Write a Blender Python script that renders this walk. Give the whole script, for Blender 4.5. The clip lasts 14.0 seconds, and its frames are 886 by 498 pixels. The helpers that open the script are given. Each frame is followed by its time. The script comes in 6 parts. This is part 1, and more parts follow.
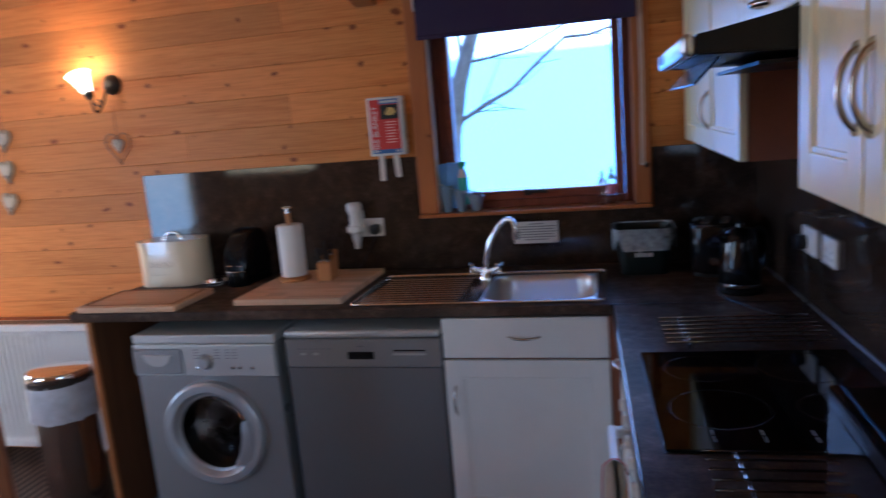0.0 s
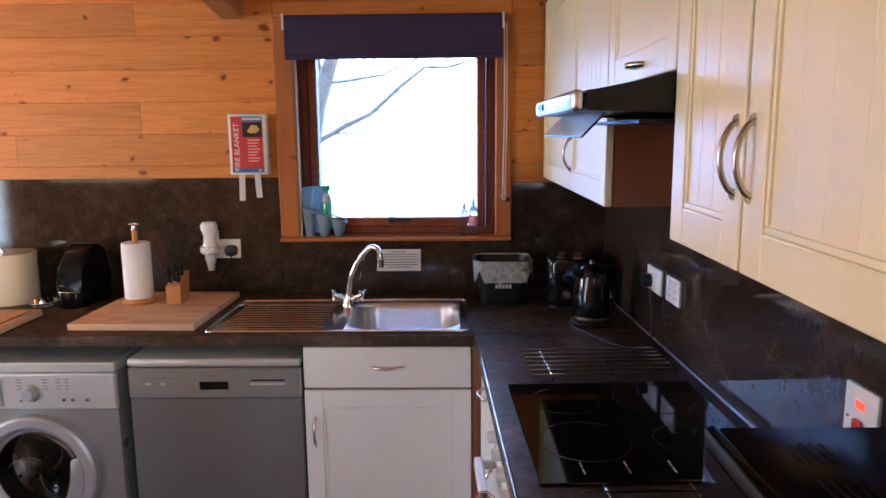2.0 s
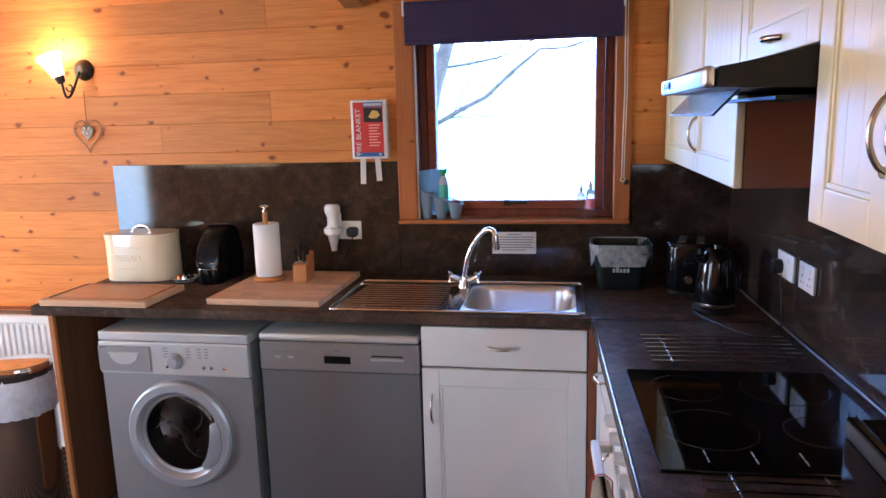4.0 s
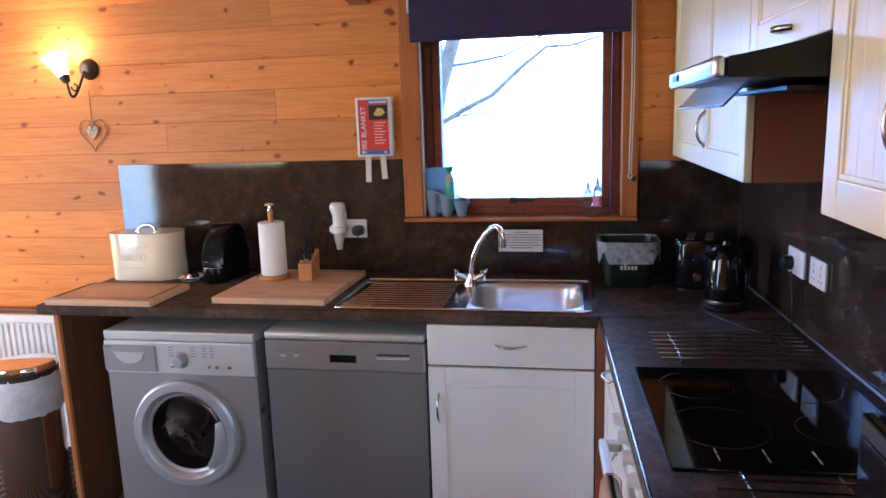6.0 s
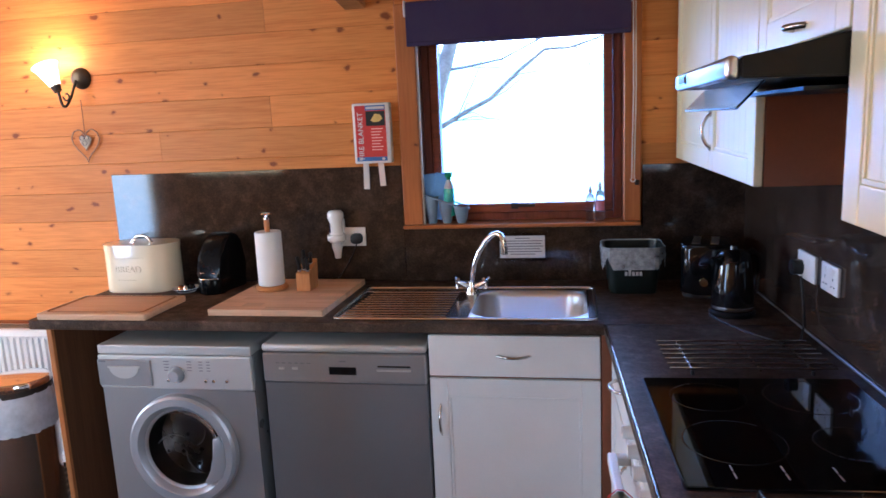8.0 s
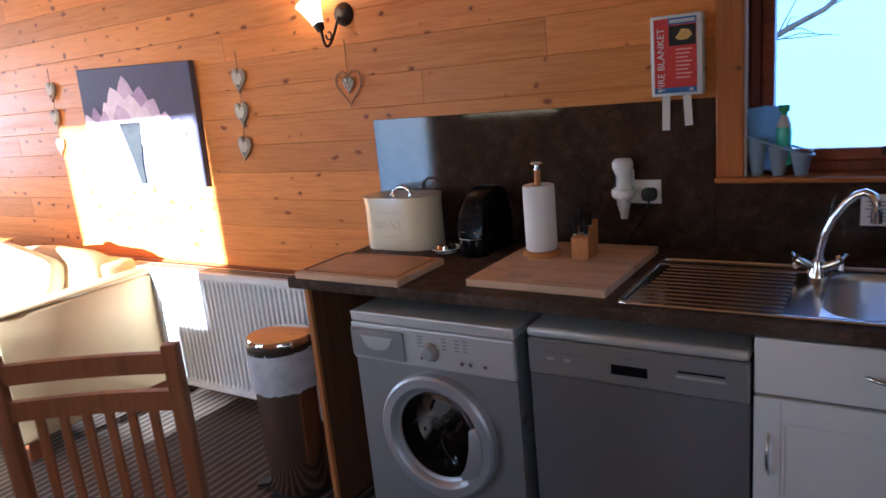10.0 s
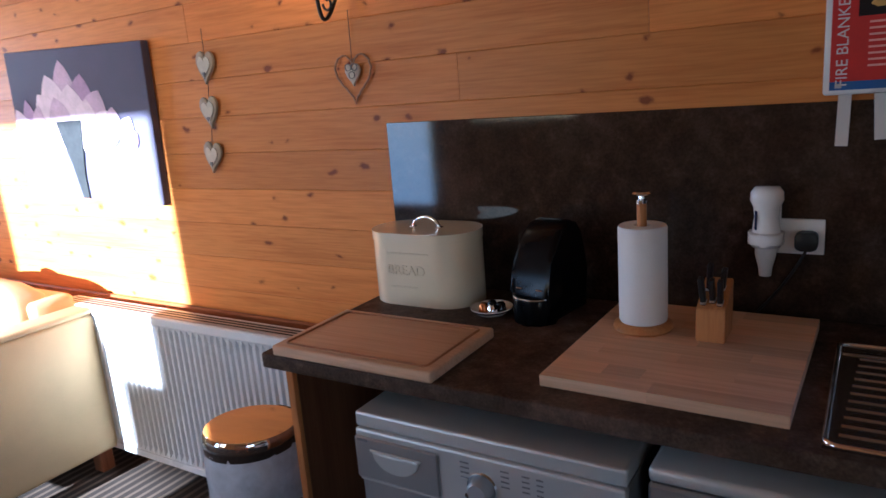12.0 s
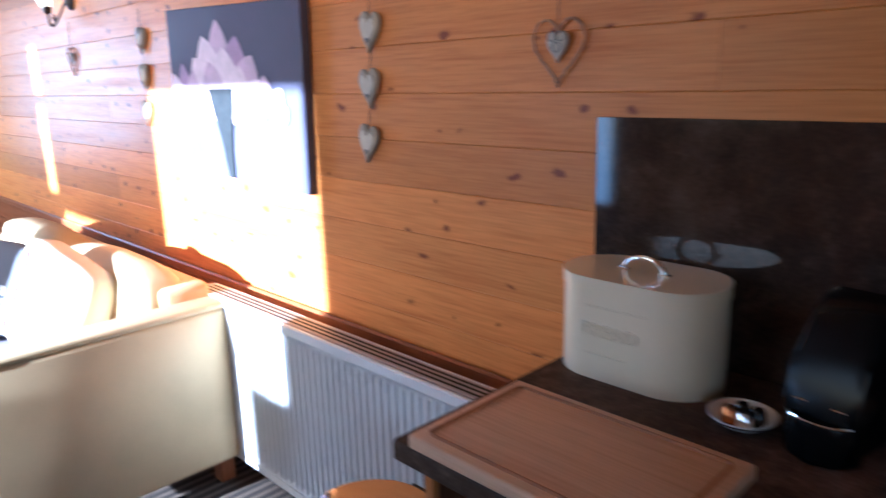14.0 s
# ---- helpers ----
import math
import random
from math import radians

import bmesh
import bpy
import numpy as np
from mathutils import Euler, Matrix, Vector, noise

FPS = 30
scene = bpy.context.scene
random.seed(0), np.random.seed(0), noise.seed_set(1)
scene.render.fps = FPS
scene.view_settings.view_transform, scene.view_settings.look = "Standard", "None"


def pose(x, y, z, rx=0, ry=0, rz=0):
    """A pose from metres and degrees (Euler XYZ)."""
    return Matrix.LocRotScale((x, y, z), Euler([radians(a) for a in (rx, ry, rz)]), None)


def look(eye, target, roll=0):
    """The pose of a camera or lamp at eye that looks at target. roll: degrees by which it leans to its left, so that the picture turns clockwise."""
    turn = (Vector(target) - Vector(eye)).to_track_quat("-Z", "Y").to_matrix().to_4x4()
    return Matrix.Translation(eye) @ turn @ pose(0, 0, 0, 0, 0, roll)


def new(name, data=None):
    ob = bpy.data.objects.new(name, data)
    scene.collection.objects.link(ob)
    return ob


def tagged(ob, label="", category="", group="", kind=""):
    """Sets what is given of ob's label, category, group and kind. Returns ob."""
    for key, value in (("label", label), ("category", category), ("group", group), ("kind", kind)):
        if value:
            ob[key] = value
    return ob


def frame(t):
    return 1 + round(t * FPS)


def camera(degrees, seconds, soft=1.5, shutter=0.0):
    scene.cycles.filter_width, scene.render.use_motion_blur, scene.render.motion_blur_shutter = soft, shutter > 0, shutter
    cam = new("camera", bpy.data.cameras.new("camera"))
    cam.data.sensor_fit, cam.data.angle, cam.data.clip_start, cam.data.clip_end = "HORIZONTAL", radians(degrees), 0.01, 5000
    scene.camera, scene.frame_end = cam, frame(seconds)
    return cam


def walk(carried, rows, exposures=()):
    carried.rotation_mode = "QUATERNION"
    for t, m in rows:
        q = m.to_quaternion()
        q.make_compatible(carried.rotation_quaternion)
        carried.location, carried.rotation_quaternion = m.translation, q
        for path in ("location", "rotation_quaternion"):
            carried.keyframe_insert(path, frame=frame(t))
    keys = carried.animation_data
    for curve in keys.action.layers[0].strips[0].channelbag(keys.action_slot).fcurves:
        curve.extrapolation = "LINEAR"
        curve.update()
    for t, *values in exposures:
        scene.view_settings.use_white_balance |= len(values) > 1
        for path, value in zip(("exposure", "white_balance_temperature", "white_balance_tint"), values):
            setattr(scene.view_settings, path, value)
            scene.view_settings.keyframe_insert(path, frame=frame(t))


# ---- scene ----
cam = camera(64.6, 14.0, 1.5, 0.5)
PATH = [
    (0, (0.016, 0.331, 1.546), (-0.458, 2.24, 1.183), -4.8),
    (0.5, (-0.029, 0.325, 1.565), (-0.155, 2.285, 1.184), -1.7),
    (1, (-0.046, 0.349, 1.573), (-0.056, 2.318, 1.223), 0.9),
    (1.5, (-0.058, 0.345, 1.579), (-0.067, 2.319, 1.258), -0.2),
    (2, (-0.068, 0.338, 1.576), (-0.098, 2.311, 1.249), -0.5),
    (2.5, (-0.073, 0.329, 1.58), (-0.205, 2.295, 1.234), -1.4),
    (3, (-0.075, 0.32, 1.576), (-0.288, 2.276, 1.216), -1.2),
    (3.5, (-0.082, 0.326, 1.573), (-0.38, 2.269, 1.203), -1.6),
    (4, (-0.088, 0.316, 1.573), (-0.43, 2.253, 1.207), -1.5),
    (6.3, (-0.088, 0.334, 1.56), (-0.449, 2.267, 1.195), -1.8),
    (6.5, (-0.084, 0.331, 1.565), (-0.432, 2.265, 1.197), -1.8),
    (7, (-0.089, 0.338, 1.566), (-0.398, 2.278, 1.192), -1.9),
    (7.2, (-0.085, 0.342, 1.566), (-0.398, 2.282, 1.194), -2.0),
    (9.3, (-0.201, 0.614, 1.559), (-1.005, 2.417, 1.236), -3.9),
    (9.5, (-0.226, 0.674, 1.542), (-1.162, 2.405, 1.188), -4.2),
    (10, (-0.325, 0.907, 1.527), (-1.391, 2.535, 1.064), -5.6),
    (10.5, (-0.487, 1.096, 1.505), (-1.542, 2.747, 1.102), -5.0),
    (11, (-0.566, 1.297, 1.511), (-1.805, 2.827, 1.157), -2.7),
    (11.5, (-0.714, 1.433, 1.507), (-1.946, 2.953, 1.095), -3.9),
    (12, (-0.868, 1.507, 1.5), (-1.911, 3.151, 1.043), -4.6),
    (12.5, (-0.92, 1.663, 1.504), (-1.979, 3.285, 1.007), -3.1),
    (13, (-0.966, 1.78, 1.497), (-2.115, 3.331, 0.972), -1.0),
    (13.5, (-1.098, 1.873, 1.509), (-2.3, 3.38, 0.977), -0.6),
    (14, (-1.28, 1.928, 1.491), (-2.667, 3.288, 1.015), -1.7),
]
EXPOSURES = [(0.0, 3.2, 4850, 10), (0.6, 3.85, 5700, 13), (1.5, 4.2, 5950, 14), (3.0, 4.3, 5850, 13), (4.0, 4.35, 5450, 12), (7.2, 4.3, 5250, 11), (9.3, 3.85, 5100, 10), (10.5, 2.9, 5100, 10), (14.0, 2.9, 4400, 8)]
walk(cam, [(t, look(eye, target, roll)) for t, eye, target, roll in PATH], EXPOSURES)

# ---- light: low winter sun through the glazed doors, sky, wall lamps ----
SUN_EL, SUN_AZ = radians(13.0), radians(4.0)
world = bpy.data.worlds.new("sky")
scene.world = world
world.use_nodes = True
sky = world.node_tree.nodes.new("ShaderNodeTexSky")
sky.sky_type, sky.sun_disc = "NISHITA", False
sky.sun_elevation, sky.sun_rotation = SUN_EL, math.pi + SUN_AZ
back = world.node_tree.nodes["Background"]
back.inputs["Strength"].default_value = 0.06
world.node_tree.links.new(sky.outputs[0], back.inputs["Color"])
sun = new("sun", bpy.data.lights.new("sun", "SUN"))
sun.data.energy, sun.data.angle, sun.data.color = 5.0, radians(0.6), (1.0, 0.94, 0.86)
sun.matrix_world = look((-10, -20, 6), (-10 + math.sin(SUN_AZ) * math.cos(SUN_EL), -20 + math.cos(SUN_AZ) * math.cos(SUN_EL), 6 - math.sin(SUN_EL)))


def window_light(name, eye, target, width, height, power, color):
    lamp = new(name, bpy.data.lights.new(name, "AREA"))
    lamp.data.shape, lamp.data.size, lamp.data.size_y = "RECTANGLE", width, height
    lamp.data.energy, lamp.data.color = power, color
    lamp.matrix_world = look(eye, target)
    return lamp


COOL = (0.80, 0.90, 1.0)
window_light("side_daylight", (-5.775, -1.93, 1.05), (-5.775, 0, 1.05), 0.93, 1.85, 5.8, (0.50, 0.71, 1.0))
window_light("west_daylight", (-7.96, 1.95, 1.55), (-3.0, 2.4, 1.2), 1.2, 1.15, 8.5, COOL)
# added fill lamp behind the camera that brightens the kitchen fronts
window_light("east_fill", (0.69, -0.7, 1.48), (-3.0, -0.2, 1.2), 1.8, 1.1, 1.25, COOL)

# ---- materials ----
def nodes_of(name):
    m = bpy.data.materials.new(name)
    m.use_nodes = True
    t = m.node_tree
    return m, t, t.nodes["Principled BSDF"]


def node(t, kind, **values):
    n = t.nodes.new(kind)
    for key, value in values.items():
        n.inputs[key.replace("_", " ")].default_value = value
    return n


def coords(t, scale=(1, 1, 1), shift=False):
    tc = t.nodes.new("ShaderNodeTexCoord")
    mp = node(t, "ShaderNodeMapping", Scale=scale)
    t.links.new(tc.outputs["Object"], mp.inputs["Vector"])
    if shift:
        info = t.nodes.new("ShaderNodeObjectInfo")
        mul = node(t, "ShaderNodeMath")
        mul.operation = "MULTIPLY"
        mul.inputs[1].default_value = 40.0
        t.links.new(info.outputs["Random"], mul.inputs[0])
        t.links.new(mul.outputs[0], mp.inputs["Location"])
    return mp.outputs[0]


def ramp(t, fac, stops):
    r = t.nodes.new("ShaderNodeValToRGB")
    while len(r.color_ramp.elements) < len(stops):
        r.color_ramp.elements.new(0.5)
    for e, (p, c) in zip(r.color_ramp.elements, stops):
        e.position, e.color = p, (*c, 1)
    t.links.new(fac, r.inputs[0])
    return r.outputs[0]


def mixed(t, fac, a, b, mode="MIX"):
    n = t.nodes.new("ShaderNodeMix")
    n.data_type, n.blend_type = "RGBA", mode
    for sock, v in ((n.inputs[0], fac), (n.inputs[6], a), (n.inputs[7], b)):
        if isinstance(v, (int, float)):
            sock.default_value = v
        elif isinstance(v, tuple):
            sock.default_value = (*v, 1)
        else:
            t.links.new(v, sock)
    return n.outputs[2]


def bumped(t, b, height, strength, distance=0.002):
    n = node(t, "ShaderNodeBump", Strength=strength, Distance=distance)
    t.links.new(height, n.inputs["Height"])
    t.links.new(n.outputs[0], b.inputs["Normal"])


def noise_of(t, vec, scale, detail=4.0, rough=0.55):
    n = node(t, "ShaderNodeTexNoise", Scale=scale, Detail=detail, Roughness=rough)
    t.links.new(vec, n.inputs["Vector"])
    return n.outputs[0]


def paint(name, c, rough=0.4, metal=0.0, vary=0.12, scale=6.0, bump=0.05, grain=120.0, coat=0.0, stretch=(1, 1, 1), spec=0.5):
    """A painted, plastic, ceramic or metal surface with blotches and fine grain."""
    m, t, b = nodes_of(name)
    vec = coords(t, stretch, True)
    big, fine = noise_of(t, vec, scale), noise_of(t, vec, grain, 2.0)
    lo, hi = tuple(x * (1 - vary) for x in c), tuple(min(1, x * (1 + vary)) for x in c)
    col = ramp(t, big, [(0.3, lo), (0.7, hi)])
    col = mixed(t, 0.25, col, ramp(t, fine, [(0.35, lo), (0.65, hi)]))
    t.links.new(col, b.inputs["Base Color"])
    r = ramp(t, big, [(0.3, (rough * 0.8,) * 3), (0.7, (min(1, rough * 1.2),) * 3)])
    t.links.new(r, b.inputs["Roughness"])
    b.inputs["Metallic"].default_value, b.inputs["Coat Weight"].default_value = metal, coat
    b.inputs["Specular IOR Level"].default_value = spec
    if bump:
        bumped(t, b, fine, bump, 0.001)
    return m


def wood(name, light, dark, knot, rough=0.38, along="x", knots=0.0, grain=28.0, tone=0.3, gloss=0.0, sheen=0.3):
    """Sawn softwood: streaks along one axis, tone by the piece, round knots."""
    m, t, b = nodes_of(name)
    squeeze = {"x": (0.05, 1, 1), "y": (1, 0.05, 1), "z": (1, 1, 0.05)}[along]
    vec = coords(t, squeeze, True)
    wide, fine = noise_of(t, vec, grain, 3.0, 0.6), noise_of(t, vec, grain * 5, 2.0)
    col = ramp(t, wide, [(0.30, dark), (0.52, light), (0.75, tuple(0.5 * (p + q) for p, q in zip(light, dark)))])
    col = mixed(t, 0.38, col, ramp(t, fine, [(0.3, tuple(0.8 * p for p in dark)), (0.6, light)]))
    info = t.nodes.new("ShaderNodeObjectInfo")
    shade = ramp(t, info.outputs["Random"], [(0.0, (1 - tone,) * 3), (0.5, (0.95,) * 3), (1.0, (1.0, 1 - tone * 0.25, 1 - tone * 0.5))])
    col = mixed(t, 1.0, col, shade, "MULTIPLY")
    if knots:
        v2 = coords(t, (6.0, 6.0, 9.0), True)
        split, flat = t.nodes.new("ShaderNodeSeparateXYZ"), t.nodes.new("ShaderNodeCombineXYZ")
        wob = node(t, "ShaderNodeTexNoise", Scale=1.7, Detail=3.0, Roughness=0.6)
        t.links.new(v2, wob.inputs["Vector"])
        push = t.nodes.new("ShaderNodeVectorMath")
        push.operation = "MULTIPLY_ADD"
        push.inputs[1].default_value = (0.55, 0.55, 0.40)
        t.links.new(wob.outputs["Color"], push.inputs[0])
        t.links.new(v2, push.inputs[2])
        t.links.new(push.outputs[0], split.inputs[0])
        t.links.new(split.outputs[0], flat.inputs[0])
        t.links.new(split.outputs[2], flat.inputs[1])
        vo = t.nodes.new("ShaderNodeTexVoronoi")
        vo.voronoi_dimensions = "2D"
        vo.inputs["Scale"].default_value = 1.0
        t.links.new(flat.outputs[0], vo.inputs["Vector"])
        pick = t.nodes.new("ShaderNodeSeparateColor")
        t.links.new(vo.outputs["Color"], pick.inputs[0])
        keep = node(t, "ShaderNodeMath")
        keep.operation = "GREATER_THAN"
        keep.inputs[1].default_value = 1 - knots
        t.links.new(pick.outputs[0], keep.inputs[0])
        size = node(t, "ShaderNodeMath")
        size.operation = "MULTIPLY_ADD"
        size.inputs[1].default_value, size.inputs[2].default_value = -0.095, 0.055
        t.links.new(pick.outputs[1], size.inputs[0])
        off = node(t, "ShaderNodeMath")
        off.operation = "ADD"
        t.links.new(vo.outputs["Distance"], off.inputs[0])
        t.links.new(size.outputs[0], off.inputs[1])
        for lo, hi, c, w in ((0.04, 0.16, tuple(0.55 * q + 0.1 * p for p, q in zip(light, dark)), 0.4), (0.035, 0.095, knot, 0.85)):
            spot = ramp(t, off.outputs[0], [(lo, (1, 1, 1)), (hi, (0, 0, 0))])
            both = node(t, "ShaderNodeMath")
            both.operation = "MULTIPLY"
            t.links.new(spot, both.inputs[0])
            t.links.new(keep.outputs[0], both.inputs[1])
            much = node(t, "ShaderNodeMath")
            much.operation = "MULTIPLY"
            much.inputs[1].default_value = w
            t.links.new(both.outputs[0], much.inputs[0])
            col = mixed(t, much.outputs[0], col, c)
    t.links.new(col, b.inputs["Base Color"])
    r = ramp(t, wide, [(0.3, (rough * 1.15,) * 3), (0.7, (rough * 0.85,) * 3)])
    t.links.new(r, b.inputs["Roughness"])
    b.inputs["Coat Weight"].default_value, b.inputs["Coat Roughness"].default_value = gloss, sheen
    b.inputs["Specular IOR Level"].default_value = 0.18
    bumped(t, b, fine, 0.12, 0.001)
    return m


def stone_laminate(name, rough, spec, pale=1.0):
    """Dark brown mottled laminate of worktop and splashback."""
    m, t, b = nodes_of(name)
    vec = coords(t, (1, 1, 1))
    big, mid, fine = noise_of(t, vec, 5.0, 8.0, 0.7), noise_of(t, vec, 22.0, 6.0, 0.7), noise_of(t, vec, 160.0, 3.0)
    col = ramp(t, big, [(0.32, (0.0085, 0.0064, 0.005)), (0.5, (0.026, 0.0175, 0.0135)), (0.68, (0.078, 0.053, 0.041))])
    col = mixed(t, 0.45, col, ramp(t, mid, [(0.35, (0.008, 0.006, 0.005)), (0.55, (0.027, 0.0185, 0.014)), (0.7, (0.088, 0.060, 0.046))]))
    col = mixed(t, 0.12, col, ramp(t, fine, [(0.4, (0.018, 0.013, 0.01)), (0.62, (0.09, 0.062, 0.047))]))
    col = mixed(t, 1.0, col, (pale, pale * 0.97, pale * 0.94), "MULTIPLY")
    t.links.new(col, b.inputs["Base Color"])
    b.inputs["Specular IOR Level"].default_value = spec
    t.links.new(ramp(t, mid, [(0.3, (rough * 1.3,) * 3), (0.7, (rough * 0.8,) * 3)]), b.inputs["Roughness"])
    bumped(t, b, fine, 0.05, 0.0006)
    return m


def striped_carpet():
    m, t, b = nodes_of("striped carpet")
    vec = coords(t, (1, 1, 1))
    wav = node(t, "ShaderNodeTexWave", Scale=7.0, Distortion=0.25, Detail=2.0)
    wav.inputs["Detail Scale"].default_value = 3.0
    wav.bands_direction = "X"
    t.links.new(vec, wav.inputs["Vector"])
    fuzz, patch = noise_of(t, vec, 420.0, 3.0), noise_of(t, vec, 1.8, 4.0)
    col = ramp(t, wav.outputs[1], [(0.42, (0.020, 0.013, 0.011)), (0.62, (0.055, 0.038, 0.030)), (0.78, (0.21, 0.155, 0.115))])
    col = mixed(t, 0.35, col, ramp(t, fuzz, [(0.35, (0.015, 0.011, 0.009)), (0.7, (0.17, 0.13, 0.10))]))
    col = mixed(t, 0.5, col, ramp(t, patch, [(0.3, (0.6, 0.6, 0.6)), (0.7, (1, 1, 1))]), "MULTIPLY")
    t.links.new(col, b.inputs["Base Color"])
    b.inputs["Roughness"].default_value = 0.95
    bumped(t, b, fuzz, 0.6, 0.004)
    return m


def clear_glass(name, tint=(1, 1, 1), rough=0.0, ior=1.1):
    m, t, b = nodes_of(name)
    b.inputs["Base Color"].default_value = (*tint, 1)
    b.inputs["Roughness"].default_value, b.inputs["Transmission Weight"].default_value = rough, 1.0
    b.inputs["IOR"].default_value = ior
    return m


def film_of(name, c, cover):
    """Crumpled thin plastic that lets part of what lies behind it through."""
    m = paint(name, c, 0.2, vary=0.2, scale=22, grain=50, bump=0.8)
    t = m.node_tree
    vec = coords(t, (1, 1, 1))
    t.links.new(ramp(t, noise_of(t, vec, 38.0, 5.0, 0.7), [(0.30, (cover * 0.6,) * 3), (0.70, (min(1, cover * 1.5),) * 3)]), t.nodes["Principled BSDF"].inputs["Alpha"])
    return m


def glow(name, c, strength, base=1.0):
    m, t, b = nodes_of(name)
    b.inputs["Base Color"].default_value = (*(x * base for x in c), 1)
    b.inputs["Emission Color"].default_value = (*c, 1)
    b.inputs["Emission Strength"].default_value = strength
    return m


PINE = wood("varnished pine", (0.78, 0.308, 0.072), (0.62, 0.200, 0.040), (0.17, 0.040, 0.012), 0.42, "x", 0.62, tone=0.26, gloss=0.04)
PINE_DARK = wood("red stained pine", (0.36, 0.125, 0.045), (0.24, 0.075, 0.028), (0.09, 0.03, 0.015), 0.35, "x", 0.25, gloss=0.2)
CASING = wood("varnished casing pine", (0.50, 0.175, 0.050), (0.38, 0.115, 0.033), (0.12, 0.04, 0.02), 0.33, "z", 0.25, tone=0.1, gloss=0.25)
CASING_X = wood("varnished sill pine", (0.50, 0.175, 0.050), (0.38, 0.115, 0.033), (0.12, 0.04, 0.02), 0.33, "x", 0.0, tone=0.1, gloss=0.25)
SASH = wood("stained hardwood sash", (0.25, 0.075, 0.042), (0.16, 0.045, 0.028), (0.08, 0.03, 0.02), 0.35, "z", 0.0, tone=0.08, gloss=0.2)
SASH_X = wood("stained hardwood rail", (0.30, 0.09, 0.045), (0.19, 0.052, 0.03), (0.08, 0.03, 0.02), 0.35, "x", 0.0, tone=0.08, gloss=0.2)
PANEL_WOOD = wood("brown veneer", (0.16, 0.065, 0.028), (0.10, 0.038, 0.018), (0.06, 0.02, 0.01), 0.45, "z", 0.0, tone=0.1)
EDGE_WOOD = wood("orange lipping", (0.50, 0.20, 0.06), (0.36, 0.13, 0.04), (0.2, 0.06, 0.02), 0.4, "z", 0.0, tone=0.1)
CHAIR_WOOD = wood("stained chair wood", (0.32, 0.12, 0.048), (0.21, 0.07, 0.03), (0.1, 0.03, 0.02), 0.38, "z", 0.0, tone=0.12, gloss=0.2)
BEECH = wood("beech block", (0.80, 0.53, 0.34), (0.68, 0.42, 0.26), (0.3, 0.15, 0.07), 0.5, "x", 0.0, tone=0.24)
TURNED = wood("turned wood", (0.55, 0.25, 0.09), (0.42, 0.17, 0.06), (0.3, 0.1, 0.04), 0.38, "z", 0.0, tone=0.1)
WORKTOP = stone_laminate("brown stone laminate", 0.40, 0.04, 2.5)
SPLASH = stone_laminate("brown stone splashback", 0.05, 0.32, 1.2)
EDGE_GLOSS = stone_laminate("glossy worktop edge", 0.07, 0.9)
CARPET = striped_carpet()
GLASS = clear_glass("window glass")
WHITE_DOOR = paint("white cabinet paint", (0.80, 0.795, 0.775), 0.38, vary=0.03, bump=0.04)
CREAM = paint("cream cabinet paint", (0.86, 0.765, 0.475), 0.36, vary=0.04, bump=0.04)
CARCASS = paint("reddish carcass board", (0.26, 0.085, 0.036), 0.5, vary=0.12, scale=14)
DRAINER = paint("polished drainer steel", (0.50, 0.50, 0.52), 0.16, 1.0, vary=0.06, grain=60, bump=0.02, stretch=(0.1, 1, 1))
LID_STEEL = paint("mirror lid steel", (0.74, 0.70, 0.66), 0.07, 1.0, vary=0.03, bump=0.0)
DRUM = paint("drum steel", (0.50, 0.46, 0.43), 0.25, 1.0, vary=0.1, grain=60, bump=0.02)
STEEL = paint("brushed steel", (0.72, 0.72, 0.73), 0.34, 1.0, vary=0.06, grain=60, bump=0.03, stretch=(0.1, 1, 1))
CHROME = paint("chrome", (0.80, 0.80, 0.80), 0.08, 1.0, vary=0.03, bump=0.0)
RACK = paint("dulled rack wire", (0.42, 0.40, 0.38), 0.2, 1.0, vary=0.1, bump=0.0)
NICKEL = paint("satin nickel", (0.55, 0.50, 0.45), 0.22, 1.0, vary=0.05, bump=0.0)
SILVER = paint("silver appliance enamel", (0.33, 0.32, 0.315), 0.32, 0.45, vary=0.04, bump=0.02, scale=2)
RIM_SILVER = paint("satin silver door rim", (0.42, 0.42, 0.43), 0.42, 0.45, vary=0.03, bump=0.0)
SILVER_DARK = paint("grey appliance front", (0.19, 0.185, 0.19), 0.38, 0.35, vary=0.04, bump=0.02, scale=2)
SILVER_LIGHT = paint("light silver trim", (0.56, 0.55, 0.53), 0.34, 0.3, vary=0.02, bump=0.02, scale=2)
BLACK = paint("black gloss plastic", (0.005, 0.005, 0.006), 0.09, vary=0.2, bump=0.0, spec=0.5)
BLACK_MATT = paint("black matt plastic", (0.010, 0.0095, 0.0095), 0.42, vary=0.2, spec=0.35)
CASE_BLACK = paint("black enamelled case", (0.004, 0.004, 0.0045), 0.22, vary=0.2, bump=0.0, spec=0.12)
HOB_GLASS = paint("black ceramic hob glass", (0.003, 0.003, 0.004), 0.045, vary=0.2, bump=0.0, spec=0.16)
DARK_GLASS = paint("dark porthole glass", (0.010, 0.007, 0.006), 0.05, vary=0.2, bump=0.0, spec=0.22)
MARK = paint("pale printed mark", (0.55, 0.55, 0.55), 0.5, vary=0.05, bump=0.0)
RING = paint("grey printed ring", (0.035, 0.035, 0.035), 0.25, vary=0.05, bump=0.0)
GAP = paint("dark recess", (0.02, 0.017, 0.015), 0.8, vary=0.2)
